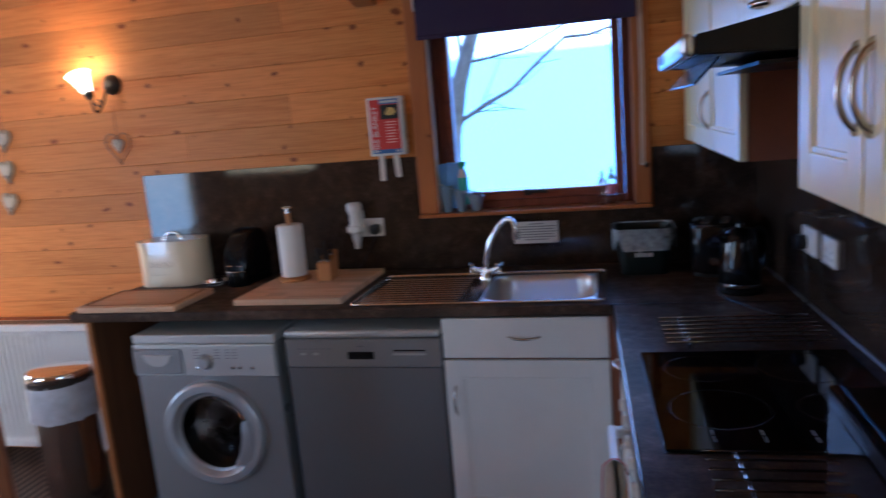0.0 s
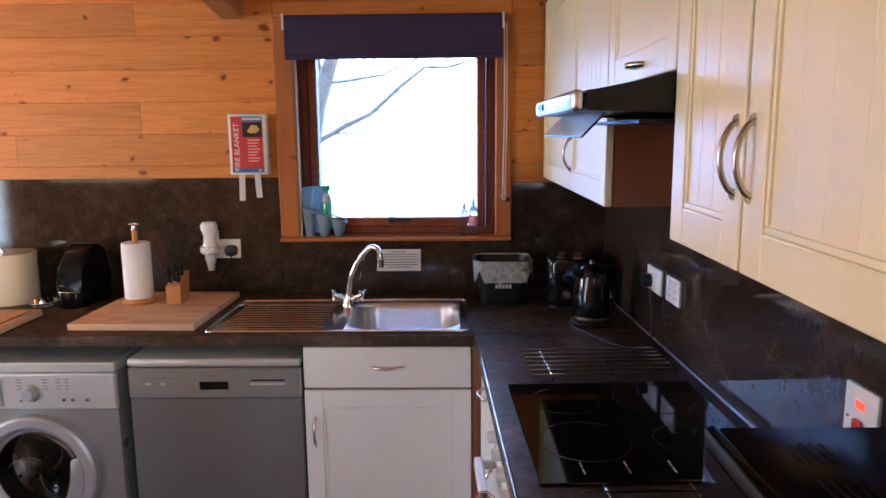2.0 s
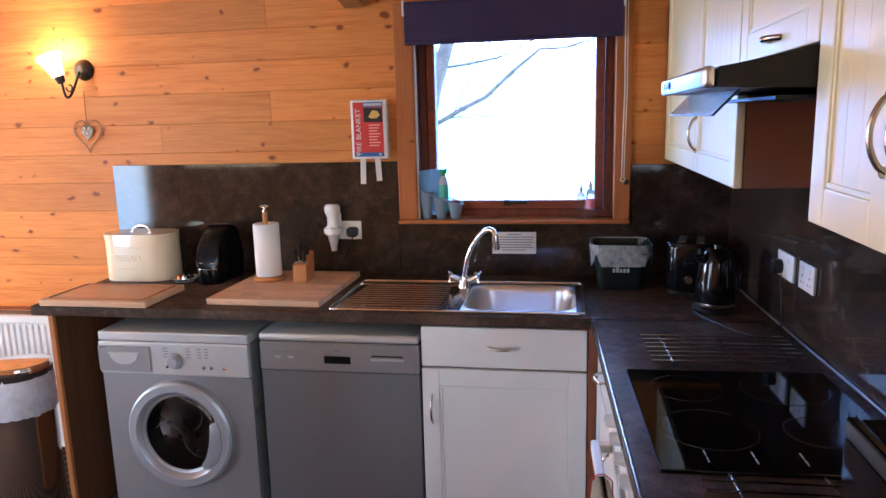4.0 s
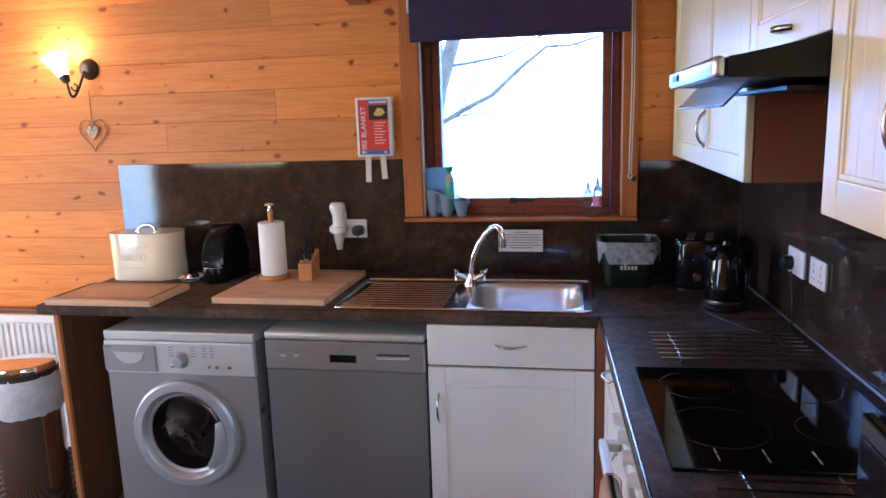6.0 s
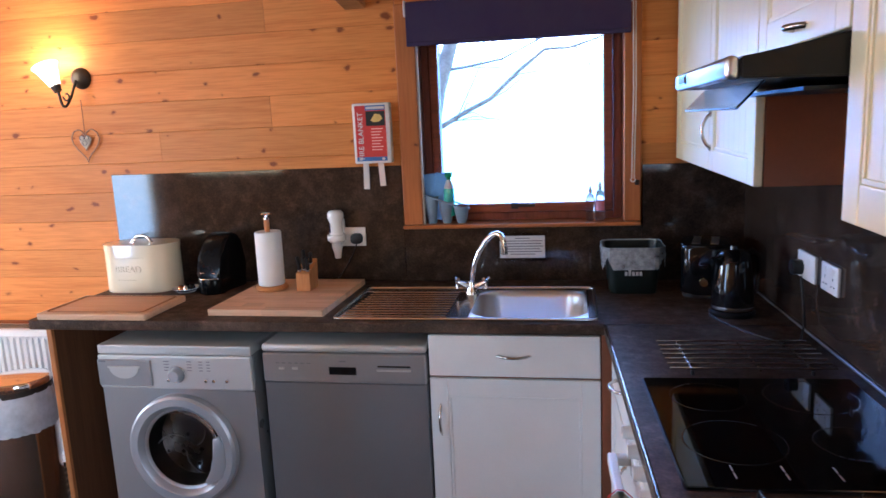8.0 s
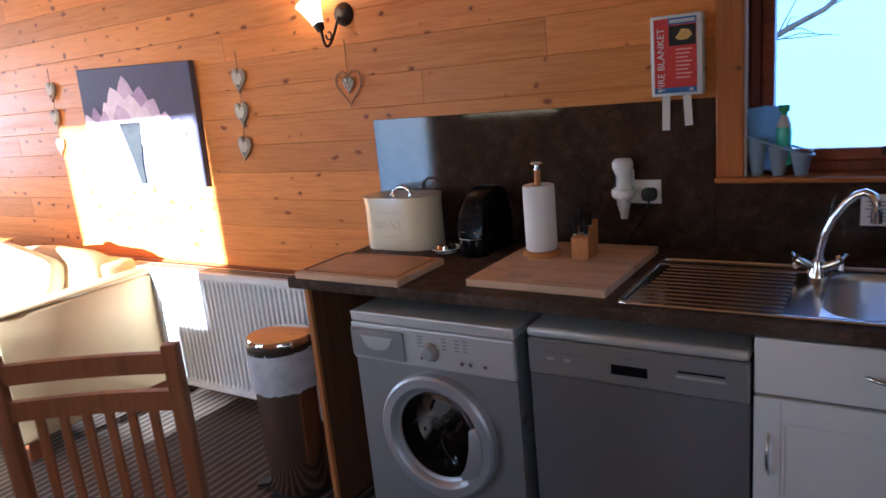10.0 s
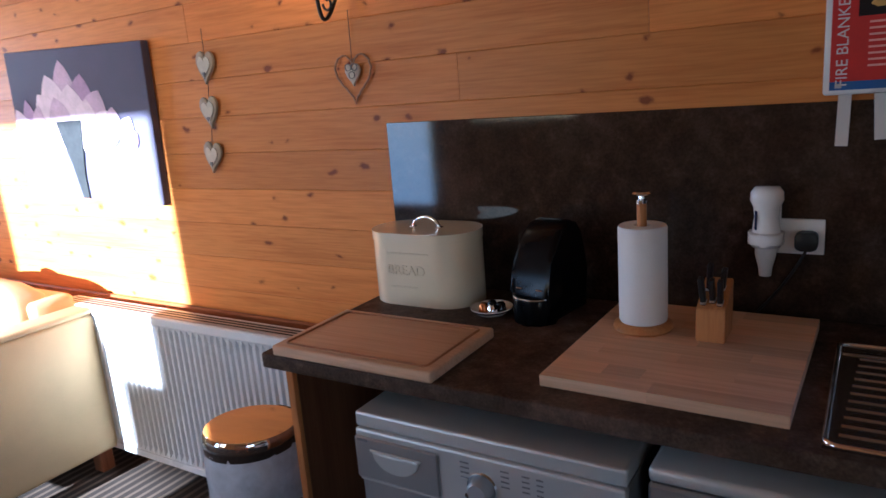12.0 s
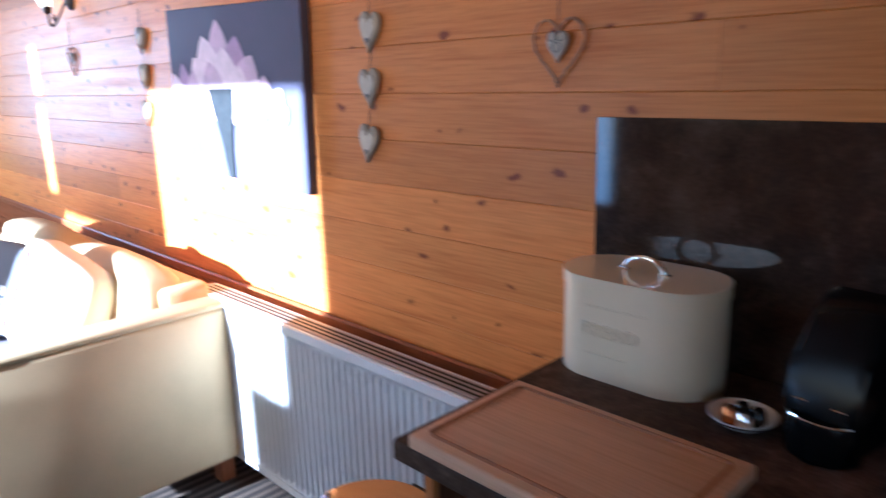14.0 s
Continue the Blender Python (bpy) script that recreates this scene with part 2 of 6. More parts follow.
WHITE_PLASTIC = paint("white plastic", (0.76, 0.75, 0.72), 0.3, vary=0.03, bump=0.0)
RADIATOR_WHITE = paint("white radiator enamel", (0.78, 0.79, 0.80), 0.32, vary=0.03, bump=0.02)
GREY_METAL = paint("grey radiator grille", (0.42, 0.36, 0.32), 0.45, vary=0.08)
RED = paint("red print", (0.58, 0.022, 0.015), 0.45, vary=0.08, bump=0.0)
RED_LIGHT = glow("red neon lamp", (1.0, 0.05, 0.02), 0.12)
BLUE = paint("blue print", (0.03, 0.12, 0.34), 0.45, vary=0.08, bump=0.0)
PALE_PINK = paint("pale print lines", (0.85, 0.45, 0.38), 0.5, vary=0.05, bump=0.0)
YELLOW = paint("yellow print", (0.75, 0.48, 0.12), 0.5, vary=0.2, bump=0.0)
TAPE = paint("white webbing tape", (0.70, 0.66, 0.60), 0.85, vary=0.08, grain=300, bump=0.3)
PAPER = paint("white paper", (0.74, 0.73, 0.72), 0.8, vary=0.03)
TISSUE = paint("white kitchen paper", (0.80, 0.80, 0.80), 0.9, vary=0.04, grain=260, bump=0.5)
INK = paint("grey ink", (0.20, 0.20, 0.21), 0.7, vary=0.1, bump=0.0)
PURPLE = paint("purple blind fabric", (0.045, 0.026, 0.072), 0.85, vary=0.12, grain=320, bump=0.4)
CORD = paint("white cord", (0.78, 0.72, 0.62), 0.7, vary=0.06)
CADDY_GREY = paint("grey blue plastic", (0.24, 0.32, 0.40), 0.4, vary=0.06)
SPONGE_BLUE = paint("blue cloth", (0.20, 0.42, 0.82), 0.8, vary=0.12, grain=200, bump=0.4)
GREEN_CAP = paint("green cap plastic", (0.03, 0.36, 0.12), 0.35, vary=0.08, bump=0.0)
SOAP_GREEN = paint("green washing liquid", (0.10, 0.55, 0.40), 0.12, vary=0.1, bump=0.0)
BOTTLE = clear_glass("clear bottle plastic", (0.86, 0.89, 0.96), 0.05, 1.3)
PINK = paint("pink bottle label", (0.75, 0.28, 0.36), 0.5, vary=0.1, bump=0.0)
GREEN_BIN = paint("dark green plastic", (0.004, 0.010, 0.009), 0.4, vary=0.12)
BAG = paint("thin white bag film", (0.56, 0.58, 0.62), 0.22, vary=0.22, scale=14, grain=40, bump=0.8)
BREAD_CREAM = paint("cream enamel", (0.78, 0.70, 0.52), 0.16, vary=0.03, bump=0.0, coat=0.5)
CERAMIC = paint("white ceramic", (0.80, 0.79, 0.77), 0.12, vary=0.03, bump=0.0, coat=0.3)
NAVY = paint("navy glaze", (0.02, 0.035, 0.10), 0.15, vary=0.1, bump=0.0)
ORANGE_POD = paint("copper foil pod", (0.55, 0.20, 0.06), 0.25, 0.8, vary=0.1, bump=0.0)
IRON = paint("bronzed iron", (0.055, 0.042, 0.034), 0.45, 0.7, vary=0.25, scale=30, bump=0.2)
SHADE = glow("frosted glass shade", (1.0, 0.78, 0.48), 0.7)
HEART_GREY = paint("grey washed wood", (0.40, 0.35, 0.27), 0.8, vary=0.15, scale=40, bump=0.3)
HEART_PALE = paint("pale washed wood", (0.56, 0.52, 0.44), 0.8, vary=0.12, scale=40, bump=0.3)
WICKER = paint("brown wicker wire", (0.42, 0.22, 0.11), 0.6, vary=0.2, scale=60)
STRING = paint("brown string", (0.25, 0.13, 0.07), 0.9, vary=0.2)
CANVAS = paint("slate violet canvas", (0.095, 0.090, 0.145), 0.75, vary=0.25, scale=5, grain=500, bump=0.3)
PETAL = paint("lilac painted petal", (0.58, 0.43, 0.58), 0.75, vary=0.2, scale=20)
PETAL_LIGHT = paint("pale painted petal", (0.76, 0.63, 0.73), 0.75, vary=0.15, scale=25)
PETAL_DARK = paint("deep painted petal", (0.42, 0.28, 0.46), 0.75, vary=0.2, scale=25)
STEM = paint("painted dark green stem", (0.012, 0.015, 0.017), 0.8, vary=0.25, scale=20)
SOFA = paint("cream sofa fabric", (0.57, 0.43, 0.235), 0.9, vary=0.10, scale=5, grain=420, bump=0.5)
CUSHION = paint("cream cushion fabric", (0.68, 0.58, 0.42), 0.9, vary=0.08, grain=380, bump=0.5)
SLATE = paint("slate grey fabric", (0.16, 0.16, 0.18), 0.9, vary=0.12, grain=380, bump=0.5)
PLUM = paint("plum printed fabric", (0.22, 0.06, 0.12), 0.9, vary=0.2)
LILAC = paint("grey lilac seat fabric", (0.30, 0.26, 0.32), 0.9, vary=0.15, grain=300, bump=0.5)
CEILING = paint("pale pine ceiling", (0.60, 0.36, 0.17), 0.5, vary=0.15, scale=3, stretch=(6, 0.3, 1))
ROOM_WALL = wood("room wall pine", (0.60, 0.30, 0.115), (0.48, 0.21, 0.07), (0.13, 0.04, 0.018), 0.45, "x", 0.4, tone=0.2)
BARK = paint("grey bark", (0.40, 0.39, 0.41), 0.9, vary=0.35, scale=12, grain=80, bump=0.8)
HAZE = glow("pale hazy sky", (0.20, 0.43, 1.0), 0.48, 0.02)
GRASS = paint("winter grass", (0.09, 0.10, 0.04), 0.95, vary=0.4, scale=0.6, grain=15, bump=0.5)
LOCH = paint("blue water", (0.05, 0.12, 0.22), 0.12, vary=0.2, scale=0.05, grain=2, bump=0.3)

# ---- building helpers ----
def part(name, bm, material, parent=None, label="", smooth=None):
    """Links a bmesh as one mesh object under a thing or a part."""
    bmesh.ops.recalc_face_normals(bm, faces=bm.faces)
    me = bpy.data.meshes.new(name)
    bm.to_mesh(me)
    bm.free()
    me.materials.append(material)
    if smooth:
        me.shade_smooth()
        me.set_sharp_from_angle(angle=radians(smooth))
    ob = new(name, me)
    ob.parent = parent
    if label:
        tagged(ob, label)
    return ob


def thing(name, place, label, category, group="", turn=0, kind=""):
    ob = new(name)
    ob.empty_display_size = 0.1
    ob.matrix_world = pose(*place, 0, 0, turn)
    return tagged(ob, label, category, group, kind)


def box(x0, x1, y0, y1, z0, z1, bevel=0.0, bm=None, steps=1):
    bm = bm or bmesh.new()
    vs = [bm.verts.new((x, y, z)) for x in (x0, x1) for y in (y0, y1) for z in (z0, z1)]
    fs = [bm.faces.new([vs[i] for i in q]) for q in ((0, 1, 3, 2), (4, 6, 7, 5), (0, 4, 5, 1), (2, 3, 7, 6), (0, 2, 6, 4), (1, 5, 7, 3))]
    if bevel:
        es = list({e for f in fs for e in f.edges})
        bmesh.ops.bevel(bm, geom=es, offset=bevel, segments=steps, affect="EDGES", profile=0.5)
    return bm


def frame_bm(x0, x1, z0, z1, y0, y1, w, bevel=0.002):
    """Four bars round an opening, in the xz plane."""
    bm = bmesh.new()
    for a, b, c, d in ((x0, x0 + w, z0, z1), (x1 - w, x1, z0, z1), (x0 + w, x1 - w, z0, z0 + w), (x0 + w, x1 - w, z1 - w, z1)):
        box(a, b, y0, y1, c, d, bevel, bm)
    return bm


def lathe(profile, steps=32, bm=None, at=(0, 0, 0), squash=1.0):
    """Turns (radius, height) pairs about z; closed at the axis where the radius is 0."""
    bm = bm or bmesh.new()
    rows = []
    for r, z in profile:
        if r < 1e-6:
            rows.append([bm.verts.new((at[0], at[1], at[2] + z))])
        else:
            rows.append([bm.verts.new((at[0] + r * math.cos(2 * math.pi * k / steps), at[1] + squash * r * math.sin(2 * math.pi * k / steps), at[2] + z)) for k in range(steps)])
    for a, b in zip(rows, rows[1:]):
        for k in range(steps):
            q = [a[k % len(a)], a[(k + 1) % len(a)], b[(k + 1) % len(b)], b[k % len(b)]]
            q = list(dict.fromkeys(q))
            if len(q) > 2:
                bm.faces.new(q)
    return bm


def tube(points, radius, sides=8, bm=None, closed=False, caps=True, taper=None):
    """A round bar along points."""
    bm = bm or bmesh.new()
    ps = [Vector(p) for p in points]
    rings, up = [], None
    for i, p in enumerate(ps):
        a = ps[i - 1] if (i or closed) else p
        b = ps[(i + 1) % len(ps)] if (i < len(ps) - 1 or closed) else p
        d = (b - a).normalized()
        if up is None:
            up = d.orthogonal().normalized()
        up = (up - d * up.dot(d)).normalized()
        side = d.cross(up)
        r = radius if taper is None else radius + (taper - radius) * i / (len(ps) - 1)
        rings.append([bm.verts.new(p + r * (math.cos(2 * math.pi * k / sides) * up + math.sin(2 * math.pi * k / sides) * side)) for k in range(sides)])
    pairs = list(zip(rings, rings[1:])) + ([(rings[-1], rings[0])] if closed else [])
    for a, b in pairs:
        for k in range(sides):
            bm.faces.new((a[k], a[(k + 1) % sides], b[(k + 1) % sides], b[k]))
    if caps and not closed:
        bm.faces.new(rings[0][::-1])
        bm.faces.new(rings[-1])
    return bm


def arc(fn, steps):
    return [fn(k / steps) for k in range(steps + 1)]


def prism(outline, z0, z1, bevel=0.0, bm=None, steps=2, top=1.0):
    """An upright solid over a closed outline of (x, y); top scales its upper end."""
    bm = bm or bmesh.new()
    lo = [bm.verts.new((x, y, z0)) for x, y in outline]
    hi = [bm.verts.new((x * top, y * top, z1)) for x, y in outline]
    n = len(lo)
    f0, f1 = bm.faces.new(lo[::-1]), bm.faces.new(hi)
    for k in range(n):
        bm.faces.new((lo[k], lo[(k + 1) % n], hi[(k + 1) % n], hi[k]))
    if bevel:
        es = list(set(f0.edges) | set(f1.edges))
        bmesh.ops.bevel(bm, geom=es, offset=bevel, segments=steps, affect="EDGES", profile=0.5)
    return bm


def upright(bm, y=0.0):
    """Lays an outline drawn in xy up into the xz plane, facing -y."""
    bmesh.ops.rotate(bm, verts=bm.verts, cent=(0, 0, 0), matrix=Matrix.Rotation(radians(90), 3, "X"))
    bmesh.ops.translate(bm, verts=bm.verts, vec=(0, y, 0))
    return bm


def moved(bm, m):
    bmesh.ops.transform(bm, matrix=m, verts=bm.verts)
    return bm


def round_rect(w, d, r, n=6, cx=0.0, cy=0.0):
    out = []
    for sx, sy, a in ((1, 1, 0), (-1, 1, 90), (-1, -1, 180), (1, -1, 270)):
        for k in range(n + 1):
            t = radians(a + 90 * k / n)
            out.append((cx + sx * (w / 2 - r) + r * math.cos(t), cy + sy * (d / 2 - r) + r * math.sin(t)))
    return out


def heart_outline(w, h, n=40):
    pts = []
    for k in range(n):
        t = 2 * math.pi * k / n
        pts.append((w * 16 * math.sin(t) ** 3 / 32, h * (13 * math.cos(t) - 5 * math.cos(2 * t) - 2 * math.cos(3 * t) - math.cos(4 * t) + 2.5) / 29))
    return pts


def text_part(name, words, size, material, parent, m, depth=0.001):
    cu = bpy.data.curves.new(name, "FONT")
    cu.body, cu.size, cu.extrude, cu.align_x, cu.align_y = words, size, depth, "CENTER", "CENTER"
    tmp = bpy.data.objects.new(name, cu)
    scene.collection.objects.link(tmp)
    bpy.context.view_layer.update()
    me = bpy.data.meshes.new_from_object(tmp)
    bpy.data.objects.remove(tmp)
    bpy.data.curves.remove(cu)
    me.materials.clear()
    me.materials.append(material)
    ob = new(name, me)
    ob.parent = parent
    ob.matrix_local = m
    return ob


FACE_ROOM = pose(0, 0, 0, 90, 0, 0)  # lettering that faces -y

# ---- setting ----
WALL_Y, RIGHT_X, WEST_X, SOUTH_Y, TOP = 3.235, 0.59, -8.0, -2.0, 0.91
WIN = (-0.705, 0.105, 1.15, 1.98)


def roof_z(y):
    return 2.27 + (WALL_Y - y) * 0.14


def structure(name, bm, material, label, category):
    return tagged(part(name, bm, material), label, category, kind="structure")


structure("floor", box(WEST_X - 0.2, RIGHT_X + 0.2, SOUTH_Y - 0.2, WALL_Y + 0.15, -0.12, 0.0), CARPET, "dark brown carpet with thin pale stripes", "carpet")
bm = bmesh.new()
for y0, y1, d in ((SOUTH_Y - 0.3, WALL_Y + 0.4, 0),):
    vs = [bm.verts.new((x, y, roof_z(y) + h)) for h in (0, 0.12) for x, y in ((WEST_X - 0.3, y0), (RIGHT_X + 0.3, y0), (RIGHT_X + 0.3, y1), (WEST_X - 0.3, y1))]
    for q in ((0, 1, 2, 3), (4, 5, 6, 7), (0, 1, 5, 4), (1, 2, 6, 5), (2, 3, 7, 6), (3, 0, 4, 7)):
        bm.faces.new([vs[i] for i in q])
structure("ceiling", bm, CEILING, "sloping pale boarded pine ceiling", "ceiling")

# outer walls, with real openings
north = structure("wall_north", box(WEST_X, WIN[0] - 0.02, WALL_Y + 0.02, WALL_Y + 0.20, 0, 2.5), PINE_DARK, "horizontal varnished pine plank wall with knots", "wall")
bm = box(WIN[1] + 0.02, RIGHT_X + 0.2, WALL_Y + 0.02, WALL_Y + 0.20, 0, 2.5)
box(WIN[0] - 0.02, WIN[1] + 0.02, WALL_Y + 0.02, WALL_Y + 0.20, 0, WIN[2] - 0.03, 0, bm)
box(WIN[0] - 0.02, WIN[1] + 0.02, WALL_Y + 0.02, WALL_Y + 0.20, WIN[3] + 0.03, 2.5, 0, bm)
part("backing", bm, PINE_DARK, north)
bm = box(RIGHT_X, RIGHT_X + 0.18, 0.25, WALL_Y + 0.02, 0, 3.2)
box(RIGHT_X, RIGHT_X + 0.18, SOUTH_Y, -1.65, 0, 3.2, 0, bm)
# unseen opening, added to hold the kitchen fill lamp
box(RIGHT_X, RIGHT_X + 0.18, -1.65, 0.25, 0, 0.9, 0, bm)
box(RIGHT_X, RIGHT_X + 0.18, -1.65, 0.25, 2.05, 3.2, 0, bm)
wall_east = structure("wall_east", bm, ROOM_WALL, "pine boarded wall behind the wall cabinets", "wall")
DOOR = (-4.82, -3.545, 2.70)
SIDE = (-6.25, -5.30, 0.1, 2.0)
bm = box(DOOR[1], RIGHT_X + 0.2, SOUTH_Y - 0.12, SOUTH_Y, 0, 3.2)
box(SIDE[1], DOOR[0], SOUTH_Y - 0.12, SOUTH_Y, 0, 3.2, 0, bm)
SLIT = (-6.470, -6.310, 2.09, 2.97)
box(WEST_X, SLIT[0], SOUTH_Y - 0.12, SOUTH_Y, 0, 3.2, 0, bm)
box(SLIT[1], SIDE[0], SOUTH_Y - 0.12, SOUTH_Y, 0, 3.2, 0, bm)
for a, b in ((0.0, SLIT[2]), (2.63, 2.68), (SLIT[3], 3.2)):
    box(SLIT[0], SLIT[1], SOUTH_Y - 0.12, SOUTH_Y, a, b, 0, bm)
box(SIDE[0], SIDE[1], SOUTH_Y - 0.12, SOUTH_Y, 0, SIDE[2], 0, bm)
box(SIDE[0], SIDE[1], SOUTH_Y - 0.12, SOUTH_Y, SIDE[3], 3.2, 0, bm)
box(DOOR[0], DOOR[1], SOUTH_Y - 0.12, SOUTH_Y, 0, 1.08, 0, bm)
box(DOOR[0], DOOR[1], SOUTH_Y - 0.12, SOUTH_Y, DOOR[2], 3.2, 0, bm)
structure("wall_south", bm, ROOM_WALL, "pine boarded wall with tall windows", "wall")
WEST_WIN = (1.33, 2.58, 0.95, 2.15)
bm = box(WEST_X - 0.15, WEST_X, SOUTH_Y - 0.12, WEST_WIN[0], 0, 3.2)
box(WEST_X - 0.15, WEST_X, WEST_WIN[1], WALL_Y + 0.2, 0, 3.2, 0, bm)
box(WEST_X - 0.15, WEST_X, WEST_WIN[0], WEST_WIN[1], 0, WEST_WIN[2], 0, bm)
box(WEST_X - 0.15, WEST_X, WEST_WIN[0], WEST_WIN[1], WEST_WIN[3], 3.2, 0, bm)
box(WEST_X - 0.10, WEST_X - 0.05, 1.93, 1.98, WEST_WIN[2], WEST_WIN[3], 0, bm)
structure("wall_west", bm, ROOM_WALL, "pine boarded end wall with a wide window", "wall")

# tall window on the south side
w2 = tagged(new("window_2"), "tall timber window letting in low sun", "window", kind="structure")
w2.location = (0.5 * (DOOR[0] + DOOR[1]), SOUTH_Y - 0.06, 0)
HALF = 0.5 * (DOOR[1] - DOOR[0])
part("jamb", box(-HALF, -HALF + 0.012, -0.05, 0.05, 1.08, DOOR[2]), SASH, w2)
part("jamb", box(HALF - 0.012, HALF, -0.05, 0.05, 1.08, DOOR[2]), SASH, w2)
# unseen blockers added to shade the radiator's lower right and leave a streak
part("panel", box(0.37, HALF - 0.012, -0.03, 0.03, 1.20, 1.62), SASH, w2)
part("glazing_bar", box(0.325, 0.345, -0.03, 0.03, 1.20, 1.62), SASH, w2)

# outer roof over the lodge
bm = bmesh.new()
ridge = [(SOUTH_Y - 0.5, 3.35), (0.6, 5.0), (WALL_Y + 0.45, 2.62), (WALL_Y + 0.45, 2.74), (0.6, 5.15), (SOUTH_Y - 0.5, 3.50)]
lo = [bm.verts.new((WEST_X - 0.5, y, z)) for y, z in ridge]
hi = [bm.verts.new((RIGHT_X + 8.0, y, z)) for y, z in ridge]
bm.faces.new(lo)
bm.faces.new(hi[::-1])
for k in range(6):
    bm.faces.new((lo[k], lo[(k + 1) % 6], hi[(k + 1) % 6], hi[k]))
structure("roof", bm, BARK, "dark pitched roof over the lodge", "roof")

# ---- north wall planks ----
PITCH, ROW0 = 0.129, 1.709
rng = random.Random(4)


def plank(x0, x1, z, parent, material=PINE):
    bm = box(x0 + 0.0006, x1 - 0.0006, WALL_Y, WALL_Y + 0.02, z, z + PITCH)
    es = [e for e in bm.edges if abs(e.verts[0].co.y - WALL_Y) < 1e-5 and abs(e.verts[1].co.y - WALL_Y) < 1e-5 and abs(e.verts[0].co.z - e.verts[1].co.z) < 1e-5]
    bmesh.ops.bevel(bm, geom=es, offset=0.0021, segments=1, affect="EDGES", profile=0.5)
    cx, cz = 0.5 * (x0 + x1), z + PITCH / 2
    bmesh.ops.translate(bm, verts=bm.verts, vec=(-cx, -WALL_Y, -cz))
    ob = part("plank", bm, material, parent)
    ob.location = (cx, WALL_Y, cz)


for k in range(-8, 6):
    z = ROW0 + k * PITCH
    cuts = {-1: [-1.343], 2: [-1.338], 0: [-2.95]}.get(k, [rng.uniform(-6.0, -1.5)] if k > -3 else [rng.uniform(-6.2, -3.0)])
    spans = [(WEST_X, RIGHT_X)] if z > 2.05 else [(WEST_X, -0.785), (0.171, RIGHT_X)]
    if z + PITCH < 1.36:
        spans = [(WEST_X, -2.09)]
    for a, b in spans:
        xs = [a] + sorted(c for c in cuts if a + 0.3 < c < b - 0.3) + [b]
        if b - a > 4 and len(xs) == 2:
            xs = [a, a + (b - a) * rng.uniform(0.35, 0.65), b]
        for p, q in zip(xs, xs[1:]):
            plank(p, q, z, north)
part("plank", box(-0.784, 0.170, WALL_Y, WALL_Y + 0.019, 2.036, 2.0955, 0.002), PINE, north)
# low dado: redder boards and a rail
for k in range(5):
    z = 0.03 + k * 0.13
    bm = box(WEST_X, -2.06, WALL_Y - 0.004, WALL_Y + 0.018, z + 0.001, z + 0.1285, 0.004)
    part("board", bm, PINE_DARK, north)
bm = box(WEST_X, -2.10, WALL_Y - 0.022, WALL_Y - 0.0045, 0.685, 0.725, 0.006)
structure("trim", bm, PINE_DARK, "dark red wooden dado rail along the pine wall", "trim")
structure("baseboard", box(WEST_X, -2.06, WALL_Y - 0.022, WALL_Y - 0.006, 0.0, 0.10, 0.004), EDGE_WOOD, "orange varnished wooden skirting board", "baseboard")
# tie beam
bm = box(-0.045, 0.045, -2.9, 0.0, 0.0, 0.14, 0.005)
moved(bm, pose(-0.945, WALL_Y - 0.001, 2.03, -8.0, 0, 0))
structure("beam", bm, ROOM_WALL, "planed pine roof beam meeting the wall", "beam")

# ---- kitchen window ----
x0, x1, z0, z1 = WIN
w1 = tagged(new("window_1"), "timber kitchen window with varnished pine surround", "window", kind="structure")
part("casing", box(x0 - 0.08, x0, WALL_Y - 0.020, WALL_Y + 0.02, z0 + 0.0015, 2.035, 0.004), CASING, w1)
part("casing", box(x1, x1 + 0.066, WALL_Y - 0.020, WALL_Y + 0.02, z0 + 0.0015, 2.035, 0.004), CASING, w1)
part("casing", box(x0, x1, WALL_Y - 0.020, WALL_Y + 0.02, z1, 2.035, 0.004), CASING_X, w1)
part("window_sill", box(x0 - 0.083, x1 + 0.066, WALL_Y - 0.035, WALL_Y + 0.16, z0 - 0.015, z0 + 0.001, 0.005, None, 2), CASING_X, w1)
part("reveal", box(x0 - 0.012, x0, WALL_Y + 0.0205, WALL_Y + 0.15, z0, z1), SASH, w1)
part("reveal", box(x1, x1 + 0.012, WALL_Y + 0.0205, WALL_Y + 0.15, z0, z1), SASH, w1)
part("reveal", box(x0, x1, WALL_Y + 0.0205, WALL_Y + 0.15, z1, z1 + 0.012), SASH_X, w1)
part("bead", box(x0, x0 + 0.006, WALL_Y - 0.004, WALL_Y + 0.012, z0, z1), WHITE_PLASTIC, w1, "thin white edge strip")
F = (x0, x1, z0, z1, WALL_Y + 0.085, WALL_Y + 0.15)
part("window_frame", frame_bm(x0, x1, z0, z1, WALL_Y + 0.085, WALL_Y + 0.15, 0.034, 0.003), SASH, w1)
sash = part("sash", frame_bm(x0 + 0.036, x1 - 0.036, z0 + 0.036, z1 - 0.036, WALL_Y + 0.07, WALL_Y + 0.125, 0.036, 0.004), SASH_X, w1)
pane = part("pane", box(x0 + 0.07, x1 - 0.07, WALL_Y + 0.098, WALL_Y + 0.102, z0 + 0.07, z1 - 0.07), GLASS, w1)
pane.visible_shadow = False
part("catch", box(-0.335, -0.245, WALL_Y + 0.048, WALL_Y + 0.058, z0 + 0.058, z0 + 0.072, 0.003, box(-0.345, -0.315, WALL_Y + 0.058, WALL_Y + 0.07, z0 + 0.05, z0 + 0.075, 0.003)), IRON, sash, "dark metal window catch")

